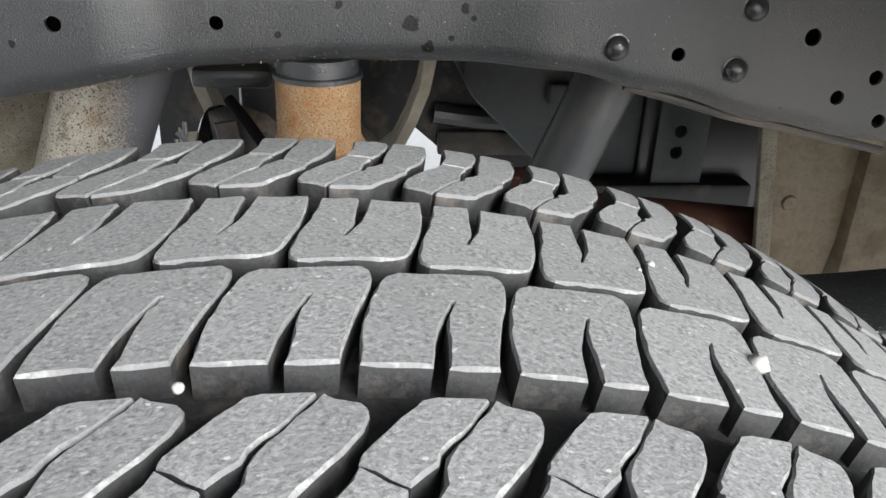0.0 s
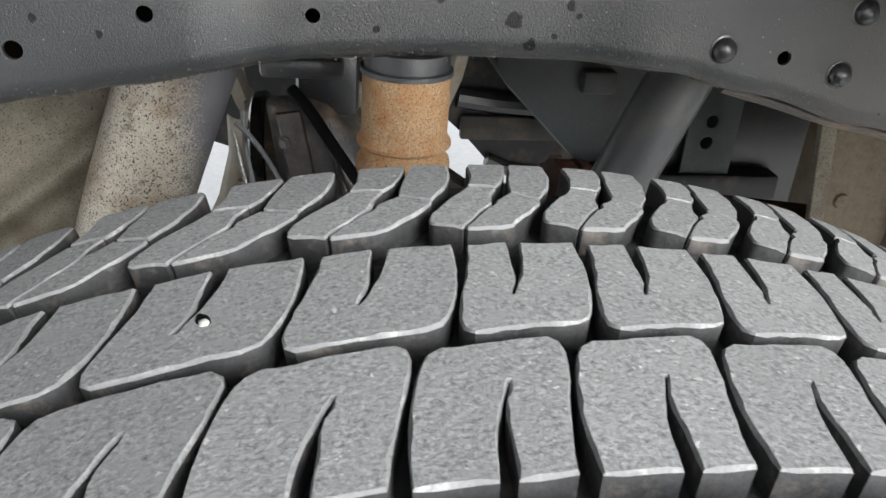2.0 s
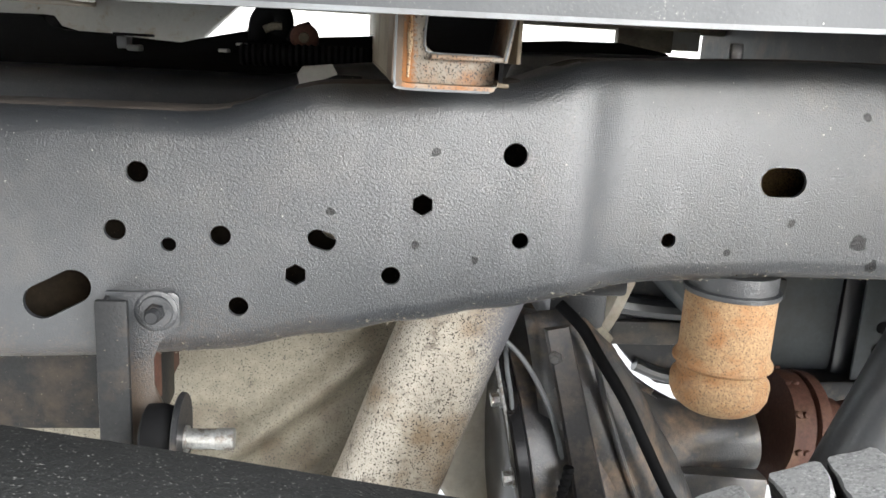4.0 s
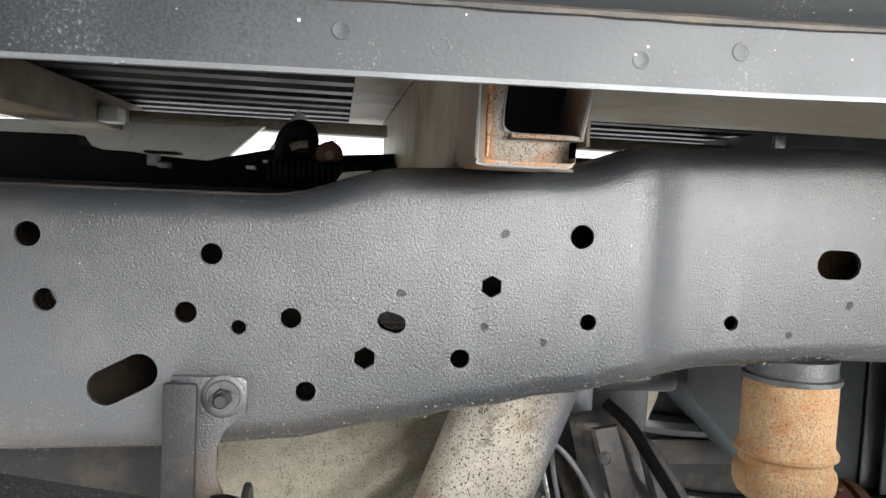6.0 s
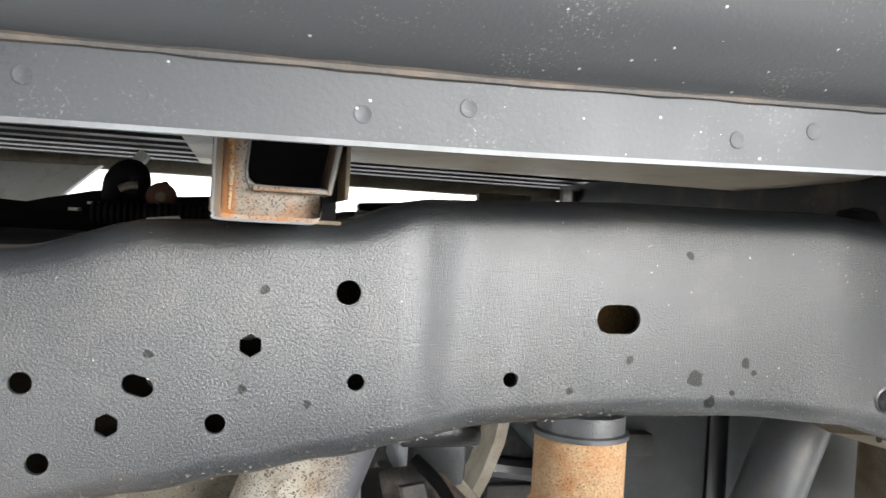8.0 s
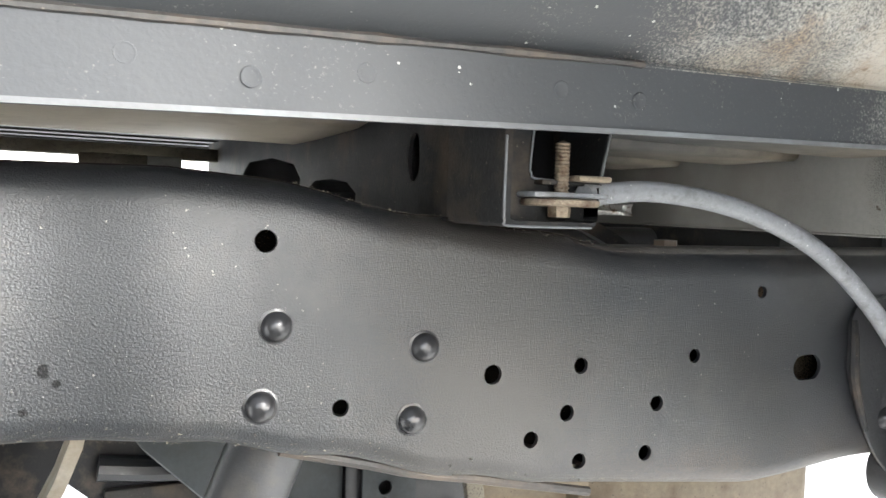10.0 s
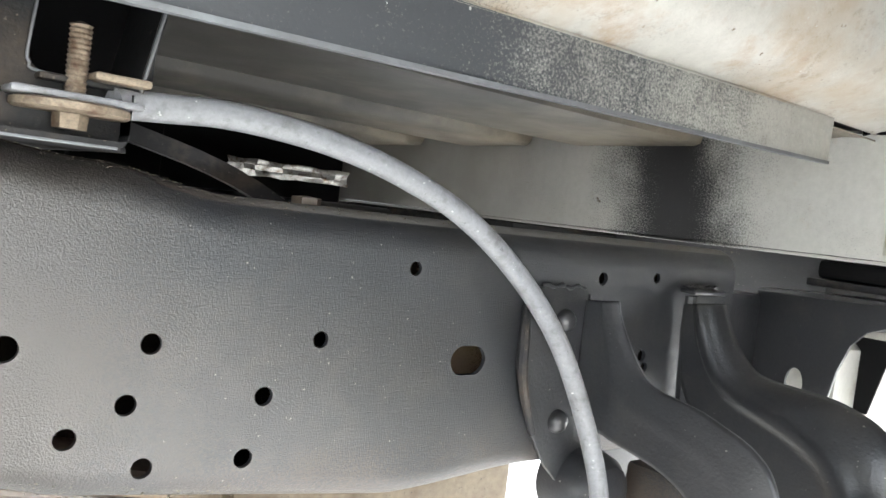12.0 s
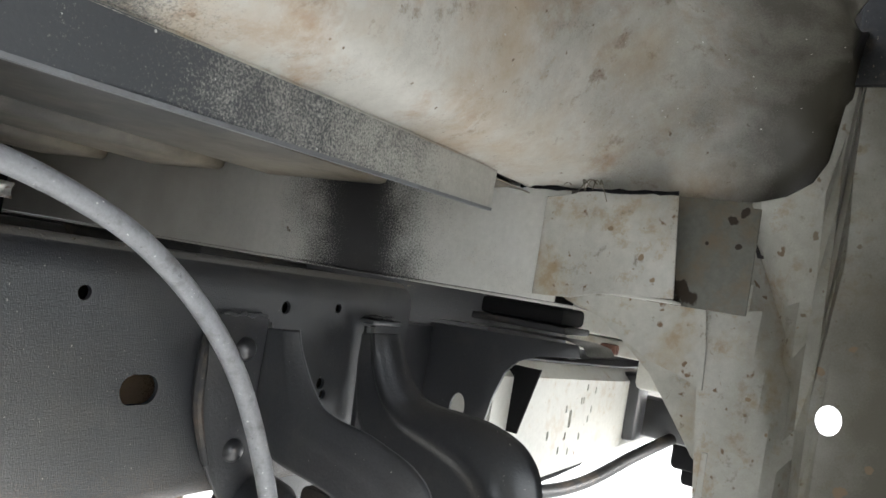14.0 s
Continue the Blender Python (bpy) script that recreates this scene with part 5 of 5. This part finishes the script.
part("upper_rib", tube([(0.22, 1.69, -0.315), (0.38, 1.69, -0.33), (0.80, 1.69, -0.334)], 0.022, 10), BLACK, beam)
part("lower_rib", tube([(0.29, 1.694, -0.447), (0.41, 1.694, -0.478), (0.80, 1.694, -0.488)], 0.014, 10), BLACK, beam)
part("gusset", plate([(-0.018, -0.154), (0.005, -0.153), (0.026, -0.172), (0.067, -0.215), (0.060, -0.225), (-0.000, -0.181)], 0.02, lambda u, v, w: (u, 1.2 + w, v), 0.002), TAN, beam, "dusty tan gusset")
part("line_block", box(-0.07, 0.0, 1.04, 1.16, -0.15, -0.045, 0.012), BLACK, beam)
part("clip", box(-0.10, -0.02, 0.93, 0.99, -0.075, -0.055, 0.006), BLACK, beam)

# ---- hose with eyelet and bolt ----
hose = thing("brake_hose", "weathered grey hose arching past the frame rail", "hose")
part("hose", tube([(0.474, 0.702, 0.149), (0.50, 0.709, 0.1515), (0.541, 0.713, 0.154), (0.60, 0.715, 0.149), (0.655, 0.715, 0.136), (0.71, 0.715, 0.114), (0.765, 0.715, 0.077),
                   (0.808, 0.71, 0.030), (0.842, 0.705, -0.03), (0.864, 0.70, -0.09), (0.874, 0.70, -0.16), (0.875, 0.70, -0.25)], 0.0075, 20), HOSE, hose)
part("eyelet", box(0.428, 0.485, 0.688, 0.716, 0.1465, 0.1500, 0.0015), HOSE, hose, "flattened grey eyelet")
part("washer", turned([(0, 0.0), (0, 0.024), (0.001, 0.026), (0.004, 0.026), (0.005, 0.024), (0.005, 0.0)], (0.456, 0.703, 0.141), (0.456, 0.703, 1), 28), BOLT, hose, "rusty round washer")
part("nut", turned([(0, 0.0), (0, 0.0075), (0.007, 0.008), (0.0075, 0.0)], (0.456, 0.703, 0.134), (0.456, 0.703, 1), 6), BOLT, hose)
part("bolt", turned([(0, 0.005)] + [(0.002 + 0.0012 * k, 0.0052 if k % 2 else 0.0044) for k in range(26)] + [(0.034, 0.0)], (0.457, 0.703, 0.150), (0.457, 0.703, 1), 12), BOLT, hose, "rusty threaded bolt")
part("tab", box(0.462, 0.488, 0.69, 0.715, 0.1575, 0.1615, 0.0015), BOLT, hose)

# ---- spring hanger on the rail ----
hanger = thing("spring_hanger", "black stamped spring hanger riveted to the frame rail", "spring hanger")
F = 0.776
out = [(0.842, 0.066), (0.898, 0.067), (0.904, 0.062), (0.908, -0.024), (0.914, -0.06), (0.932, -0.10), (0.932, -0.135), (0.914, -0.123), (0.876, -0.089), (0.852, -0.056), (0.836, -0.02), (0.829, 0.0), (0.828, 0.045), (0.832, 0.056)]
part("back_plate", plate(out, -0.004, lambda u, v, w: (u, F + w, v), 0.0008), BLACK, hanger)
for x, z in ((0.8769, 0.0382), (0.8826, -0.0493)):
    part("rivet", turned([(0, 0.0105), (0.0035, 0.0098), (0.006, 0.0082), (0.0082, 0.0052), (0.009, 0.002), (0.0091, 0.0)], (x, F - 0.004, z), (x, 0, z), 22), RIVET, hanger)
part("left_lip", tube([(0.830, F - 0.005, 0.047), (0.8285, F - 0.008, 0.025), (0.831, F - 0.008, -0.005), (0.838, F - 0.008, -0.028), (0.853, F - 0.006, -0.058)], [0.003, 0.0045, 0.0045, 0.004, 0.003], 8), DARKSTEEL, hanger, "worn bright edge of the plate")
rnd = random.Random(31)
for line in ([(0.9045 + 0.004 * k / 24, F - 0.0045, 0.062 - 0.084 * k / 24) for k in range(25)], [(0.846 + 0.054 * k / 18, F - 0.003, 0.0672 + 0.001 * math.sin(k)) for k in range(19)],
             [(1.040 + 0.055 * k / 18, F - 0.003, 0.0745 + 0.0008 * math.sin(2 * k)) for k in range(19)]):
    part("weld_bead", tube(line, [rnd.uniform(0.0009, 0.0026) for _ in line], 7, 2), FRAME, hanger, "lumpy weld bead")


def swept_web(x, outer, inner, roll, valley):
    """A pressed web that leaves the rail and sweeps outwards and down; its outer edge rolls away forwards."""
    rings = []
    for (yo, zo), (yi, zi) in zip(outer, inner):
        row = []
        for j in range(21):
            t = j / 20
            y, z = yo + (yi - yo) * t, zo + (zi - zo) * t
            row.append((x + roll * max(0.0, 1 - t / 0.30) ** 2 - valley * math.exp(-((t - 0.42) / 0.10) ** 2), y, z))
        rings.append(row)
    return loft(rings, closed=False)


def smooth_line(pts, m=4):
    """More points along a line, on a smooth curve."""
    v = [Vector((0, *p)) for p in pts]
    line = []
    for i in range(len(v) - 1):
        p0, p1, p2, p3 = v[max(i - 1, 0)], v[i], v[i + 1], v[min(i + 2, len(v) - 1)]
        for k in range(m):
            t = k / m
            q = 0.5 * (2 * p1 + (p2 - p0) * t + (2 * p0 - 5 * p1 + 4 * p2 - p3) * t * t + (3 * p1 - p0 - 3 * p2 + p3) * t ** 3)
            line.append((q.y, q.z))
    return line + [(v[-1].y, v[-1].z)]


arm_outer = [(0.741, 0.0605), (0.735, 0.045), (0.722, 0.0245), (0.712, 0.012), (0.700, 0.001), (0.685, -0.004), (0.668, -0.007), (0.648, -0.010), (0.629, -0.0155), (0.612, -0.021), (0.600, -0.027), (0.588, -0.037), (0.579, -0.055), (0.572, -0.08), (0.570, -0.11)]
arm_inner = [(0.772, 0.057), (0.772, 0.045), (0.772, 0.020), (0.772, 0.0), (0.771, -0.020), (0.766, -0.035), (0.752, -0.047), (0.730, -0.054), (0.705, -0.058), (0.680, -0.063), (0.660, -0.070), (0.645, -0.080), (0.634, -0.095), (0.628, -0.115), (0.625, -0.14)]
ob = part("front_arm", swept_web(0.905, smooth_line(arm_outer), smooth_line(arm_inner), 0.003, 0.001), BLACK, hanger, "", 60)
ob.modifiers.new("sheet", "SOLIDIFY").thickness = 0.004
part("worn_edge", tube([(0.9065, y, z) for y, z in arm_outer], 0.0012, 6, 4), GREYMET, hanger, "pale worn edge")
arm_outer = [(0.738, 0.062), (0.731, 0.048), (0.722, 0.032), (0.709, 0.016), (0.694, 0.004), (0.678, 0.0), (0.660, -0.001), (0.638, -0.0015), (0.617, -0.003), (0.600, -0.007), (0.584, -0.013), (0.573, -0.021), (0.564, -0.032), (0.558, -0.047), (0.557, -0.060), (0.561, -0.078), (0.570, -0.10)]
arm_inner = [(0.768, 0.058), (0.768, 0.045), (0.768, 0.030), (0.766, 0.012), (0.763, -0.005), (0.758, -0.020), (0.750, -0.035), (0.738, -0.047), (0.722, -0.056), (0.705, -0.063), (0.690, -0.069), (0.675, -0.076), (0.662, -0.084), (0.652, -0.094), (0.645, -0.105), (0.640, -0.118), (0.636, -0.130)]
ob = part("rear_arm", swept_web(1.04, smooth_line(arm_outer), smooth_line(arm_inner), 0.016, 0.007), BLACK, hanger, "", 60)
ob.modifiers.new("sheet", "SOLIDIFY").thickness = 0.004
part("web_fold", tube([(1.042, 0.764, 0.066), (1.045, 0.764, 0.015), (1.052, 0.764, -0.04)], [0.006, 0.0075, 0.009], 10), BLACK, hanger)
part("top_fold", box(1.038, 1.092, 0.758, 0.776, 0.068, 0.073, 0.002), BLACK, hanger)
part("back_web", plate([(0.918, -0.066), (1.034, -0.063), (1.079, -0.099), (1.039, -0.122), (0.998, -0.126), (0.953, -0.115)], 0.006, lambda u, v, w: (u, 0.785 + w, v), 0.001), BLACK, hanger)
part("eye_bushing", turned([(0, 0.03), (0.002, 0.033), (0.075, 0.033), (0.077, 0.03)], (0.955, 0.50, -0.095), (0.955, 1, -0.095), 28), PLASTIC, hanger)
part("boss", turned([(0, 0.012), (0.004, 0.024), (0.014, 0.031), (0.03, 0.034), (0.06, 0.034)], (0.925, 0.735, -0.108), (0.925, 1.5, -0.108), 28), BLACK, hanger, "black domed boss")
part("spacer", box(0.955, 0.985, 0.66, 0.75, -0.150, -0.082, 0.006), FRAME, hanger)
part("eye_sleeve", turned([(0, 0.012), (0.09, 0.012)], (0.955, 0.493, -0.095), (0.955, 1, -0.095), 20), REDRUST, hanger)

# ---- cab mount, front rail and what lies beyond ----
cab = thing("cab_mount", "black cab mount bracket with rubber puck on the frame", "cab mount")
out = [(0.79, 0.074), (0.60, 0.080), (0.595, 0.066), (0.645, 0.060), (0.668, 0.050), (0.682, 0.034), (0.692, 0.004), (0.70, -0.04), (0.79, -0.04)]
plate_ob = part("face_plate", plate(out, 0.004, lambda u, v, w: (1.2 + w, u, v), 0.0008), BLACK, cab)
notch = bmesh.new()
ring = [(0.735 + 0.010 * math.cos(a), -0.018 + 0.017 * math.sin(a)) for a in (2 * math.pi * k / 20 for k in range(20))]
loft([[(1.19, a, b) for a, b in ring], [(1.22, a, b) for a, b in ring]], bm=notch)
cut(plate_ob, [notch])
part("top_shelf", loft([[(1.19 + r, y, z) for y, z in ((0.79, 0.078), (0.70, 0.082), (0.61, 0.083), (0.59, 0.079), (0.583, 0.070))] for r in (0, 0.004, 0.09)], closed=False), BLACK, cab, "", 60)
out = [(0.755, -0.048), (0.70, -0.048), (0.680, 0.036), (0.755, 0.036)]
plate_ob = part("inner_plate", plate(out, 0.003, lambda u, v, w: (1.3 + w, u, v)), PLASTIC, cab)
hole = bmesh.new()
ring = [(0.725 + 0.008 * math.cos(a), -0.005 + 0.009 * math.sin(a)) for a in (2 * math.pi * k / 20 for k in range(20))]
loft([[(1.28, a, b) for a, b in ring], [(1.32, a, b) for a, b in ring]], bm=hole)
cut(plate_ob, [hole])
part("puck", box(1.215, 1.285, 0.628, 0.735, 0.0965, 0.117, 0.006), PLASTIC, cab, "black rubber mount puck")
part("puck_plate", box(1.21, 1.29, 0.622, 0.742, 0.088, 0.096, 0.002), DARKSTEEL, cab, "dark mount plate with rust stains")
part("tie", box(1.10, 1.205, 0.785, 0.81, -0.05, 0.07, 0.004), BLACK, cab)
# the pale primer carries the sunlight that falls on this rail
front_rail = thing("front_frame_rail", "front frame rail with punched slots, painted pale for the sunlight on it", "frame rail")
bm = loft([[(x, y, z) for y, z in ((0.715 + w, lo + 0.02), (0.735 + w, lo), (0.80 + w, lo), (0.80 + w, hi), (0.735 + w, hi), (0.715 + w, hi - 0.02))]
           for x, hi, lo, w in ((1.25, 0.042, -0.11, 0.0), (1.45, 0.036, -0.135, 0.0), (1.75, 0.026, -0.13, 0.005), (2.6, 0.02, -0.12, 0.02))])
rail_ob = part("body", bm, PRIMER, front_rail)
cut(rail_ob, [slug(x, z, 0.69, 0.728, r, 8, ln, 90) for x, z, r, ln in (
    (1.52, -0.045, 0.006, 0.016), (1.50, -0.03, 0.003, 0.006), (1.58, 0.0, 0.003, 0.006), (1.62, -0.005, 0.003, 0.006), (1.56, -0.02, 0.003, 0.006), (1.57, -0.02, 0.003, 0.006),
    (1.61, -0.035, 0.003, 0.006), (1.60, -0.05, 0.003, 0.006), (1.51, -0.07, 0.003, 0.006), (1.57, -0.075, 0.003, 0.006), (1.49, -0.09, 0.003, 0.006), (1.53, -0.095, 0.003, 0.006), (1.44, -0.065, 0.004, 0.006))])
part("top_flange", loft([[(x, y, z) for y, z in ((0.728 + w, hi + 0.001), (0.80 + w, hi + 0.001), (0.80 + w, hi + 0.004), (0.728 + w, hi + 0.004))] for x, hi, w in ((1.26, 0.042, 0.0), (1.45, 0.036, 0.0), (1.75, 0.026, 0.005), (2.6, 0.02, 0.02))]), DARKSTEEL, front_rail, "dusty brown top flange")
part("cross_sleeve", box(1.80, 1.86, 0.70, 0.80, -0.10, 0.02, 0.01), BLACK, front_rail)
out_b = thing("step_bracket", "black step bracket on the far front frame", "bracket")
part("arm", box(1.90, 1.95, 0.60, 0.775, -0.100, -0.024, 0.012), BLACK, out_b)
part("pad", box(1.90, 2.02, 0.56, 0.62, -0.12, -0.06, 0.012), BLACK, out_b)
line = thing("under_pipe", "grey under-body pipe curving beside the frame", "pipe")
part("pipe", tube([(1.40, 0.79, -0.15), (1.55, 0.765, -0.172), (1.68, 0.735, -0.165), (1.80, 0.69, -0.12), (1.95, 0.65, -0.085), (2.2, 0.62, -0.08)], 0.011, 14), DARKSTEEL, line)
part("pipe", tube([(1.42, 0.82, -0.14), (1.6, 0.80, -0.160), (1.75, 0.78, -0.14)], 0.016, 12), PLASTIC, line)
sill = thing("cab_sill", "pale cab floor sill with a rusty bolt", "cab sill")
part("sill", box(1.40, 1.9, 0.50, 0.695, 0.088, 0.20, 0.008), PRIMER, sill)
part("lower_sill", box(1.41, 1.95, 0.50, 0.70, 0.065, 0.087, 0.004), PRIMER, sill)
part("step", box(1.62, 2.0, 0.55, 0.66, 0.01, 0.064, 0.01), PRIMER, sill)
part("bolt", box(1.395, 1.41, 0.622, 0.645, 0.066, 0.080, 0.003), REDRUST, sill, "rusty square bolt head")
hub = thing("hanging_mount", "black rubber mount hanging under the cab", "mount")
part("block", box(2.0, 2.08, 0.60, 0.68, -0.16, -0.10, 0.01), PLASTIC, hub)
part("pad", box(2.02, 2.06, 0.62, 0.66, -0.19, -0.155, 0.008), PLASTIC, hub)

# ---- lines and loom over the rail ----
loom = thing("wiring_harness", "black wiring harness along the opposite frame rail", "wiring harness")
part("loom_cover", plate([(-1.068, 0.155), (-0.904, 0.163), (-0.781, 0.165), (-0.746, 0.166), (-0.741, 0.147), (-0.715, 0.145), (-0.668, 0.144), (-0.642, 0.141), (-0.594, 0.138), (-0.553, 0.136), (-0.526, 0.139), (-0.501, 0.149), (-0.461, 0.158), (-0.418, 0.164), (-0.392, 0.160), (-0.348, 0.156), (-0.295, 0.160), (-0.241, 0.165), (-0.237, 0.075), (-1.066, 0.038)], 0.05, lambda u, v, w: (u, 1.5 + w, v), 0.004), PLASTIC, loom, "black loom cover")
part("cable_loop", tube([(-0.438, 1.500, 0.145), (-0.434, 1.500, 0.172), (-0.422, 1.500, 0.187), (-0.407, 1.500, 0.189), (-0.400, 1.500, 0.174), (-0.404, 1.500, 0.154)], [0.014, 0.017, 0.018, 0.018, 0.017, 0.014], 14, 5), PLASTIC, loom, "black cable loop")
part("taped_joint", tube([(-0.426, 1.485, 0.162), (-0.413, 1.485, 0.168), (-0.400, 1.485, 0.169)], 0.006, 8, 3), TAN, loom, "tan tape on the cable loop")
pts = [Vector(p) for p in [(-0.458, 1.460, 0.125), (-0.397, 1.460, 0.127), (-0.330, 1.460, 0.129), (-0.265, 1.460, 0.129), (-0.178, 1.460, 0.129)]]
line = [pts[min(3, k // 14)].lerp(pts[min(3, k // 14) + 1], (k % 14) / 14) for k in range(56)]
part("conduit", tube(line, [0.017 if k % 2 else 0.0145 for k in range(56)], 12, 2), PLASTIC, loom, "corrugated black conduit")
# dark shape of unknown kind beyond the crossmember
part("loom_sleeve", plate([(-0.069, 0.165), (0.039, 0.173), (0.131, 0.175), (0.210, 0.162), (0.230, 0.133), (-0.064, 0.091)], 0.03, lambda u, v, w: (u, 1.5 + w, v), 0.004), PLASTIC, loom)
part("connector", box(-0.634, -0.619, 1.46, 1.49, 0.124, 0.141, 0.002), GREYMET, loom, "grey metal connector clip")
part("connector", box(-0.618, -0.600, 1.45, 1.48, 0.121, 0.130, 0.003), GREYMET, loom, "grey metal connector clip")
part("clip_lid", box(-0.638, -0.588, 1.455, 1.495, 0.142, 0.146, 0.001), PLASTIC, loom)
part("tag", box(-0.466, -0.451, 1.468, 1.498, 0.137, 0.141, 0.001), WHITE, loom, "white tag on the loom")
part("tag", box(-0.491, -0.478, 1.468, 1.498, 0.126, 0.131, 0.001), WHITE, loom)
roller = thing("cable_bushing", "rusty round bushing beside the wiring", "bushing")
part("yoke", plate([(-0.394, 0.158), (-0.390, 0.167), (-0.376, 0.173), (-0.361, 0.179), (-0.355, 0.169), (-0.349, 0.151), (-0.393, 0.147)], 0.02, lambda u, v, w: (u, 1.49 + w, v), 0.003), PLASTIC, roller)
part("ring", turned([(0, 0.010), (0.001, 0.018), (0.003, 0.021), (0.03, 0.021)], (-0.366, 1.468, 0.154), (-0.366, 2, 0.154), 24), REDRUST, roller)
part("core", turned([(0, 0), (0, 0.007), (0.006, 0.010), (0.012, 0.010)], (-0.366, 1.466, 0.154), (-0.366, 2, 0.154), 16), TAN_DARK, roller)
tag = thing("rusty_bracket", "small yellowed plate with rust beside the rail", "bracket")
part("plate", plate([(-0.352, 0.113), (-0.346, 0.122), (-0.314, 0.126), (-0.308, 0.115), (-0.331, 0.106), (-0.349, 0.102)], 0.003, lambda u, v, w: (u, 1.12 + w, v), 0.0006), PRIMER, tag)
part("foot", box(-0.33, -0.28, 1.124, 1.14, 0.06, 0.115, 0.003), DARKSTEEL, tag)
knob = thing("rail_grommet", "black rubber grommets behind the rail top", "grommet")
part("knob", turned([(0, 0.02), (0.02, 0.021), (0.03, 0.016), (0.034, 0)], (0.30, 0.845, 0.135), (0.30, 0.845, 1), 20), PLASTIC, knob)
part("knob", turned([(0, 0.018), (0.018, 0.019), (0.026, 0.012), (0.028, 0)], (0.345, 0.845, 0.128), (0.345, 0.845, 1), 20), PLASTIC, knob)
part("tab", box(0.008, 0.018, 0.84, 0.845, 0.150, 0.166, 0.001), BLACK, knob)
brace = thing("bed_brace", "grey diagonal brace between rail and bed", "brace")
part("bar", tube([(0.545, 0.95, 0.152), (0.608, 0.93, 0.134), (0.652, 0.93, 0.118), (0.69, 0.93, 0.098)], 0.010, 4), DARKSTEEL, brace)
rnd = random.Random(17)
rings = []
for k in range(10):
    x = 0.742 + 0.0179 * k
    rings.append([(x, 1.2 + rnd.uniform(-0.006, 0.006), 0.134 + rnd.uniform(-0.0015, 0.0015)), (x, 1.2 + rnd.uniform(-0.006, 0.006), 0.141), (x, 1.2 + rnd.uniform(-0.006, 0.006), 0.147), (x, 1.2 + rnd.uniform(-0.006, 0.006), 0.153 + rnd.uniform(-0.0015, 0.0015))])
ob = part("crinkled_shield", loft(rings, closed=False), SILVER, brace, "crumpled bright foil shield", 15)
ob.modifiers.new("sheet", "SOLIDIFY").thickness = 0.001
part("bolt_head", turned([(0, 0.011), (0.006, 0.011), (0.007, 0)], (0.645, 0.82, 0.110), (0.645, 0.82, 1), 6), GRIMY, brace)
# black block added to darken the bright gap above the rail
canister = thing("dark_gap_block", "added black block closing the bright gap between the frame rails", "canister")
part("body", box(0.62, 1.146, 1.62, 1.90, -0.10, 0.232, 0.01), PLASTIC, canister)
part("cap", box(0.66, 0.80, 1.595, 1.622, 0.0, 0.21, 0.008), PLASTIC, canister)
straw = thing("dry_grass", "dry grass stalks caught above the crossmember end", "dry grass")
rnd = random.Random(21)
for k in range(9):
    x, y = 1.144, rnd.uniform(0.575, 0.635)
    dx, dy = rnd.uniform(-0.006, 0.002), rnd.uniform(-0.016, 0.016)
    part("stalk", tube([(x + 0.006, y, 0.2495), (x - 0.003, y + dy * 0.3, 0.252), (x + dx - 0.002, y + dy, 0.249 - rnd.uniform(-0.004, 0.02))], [0.0008, 0.0007, 0.0004], 5, 4), TAN, straw)
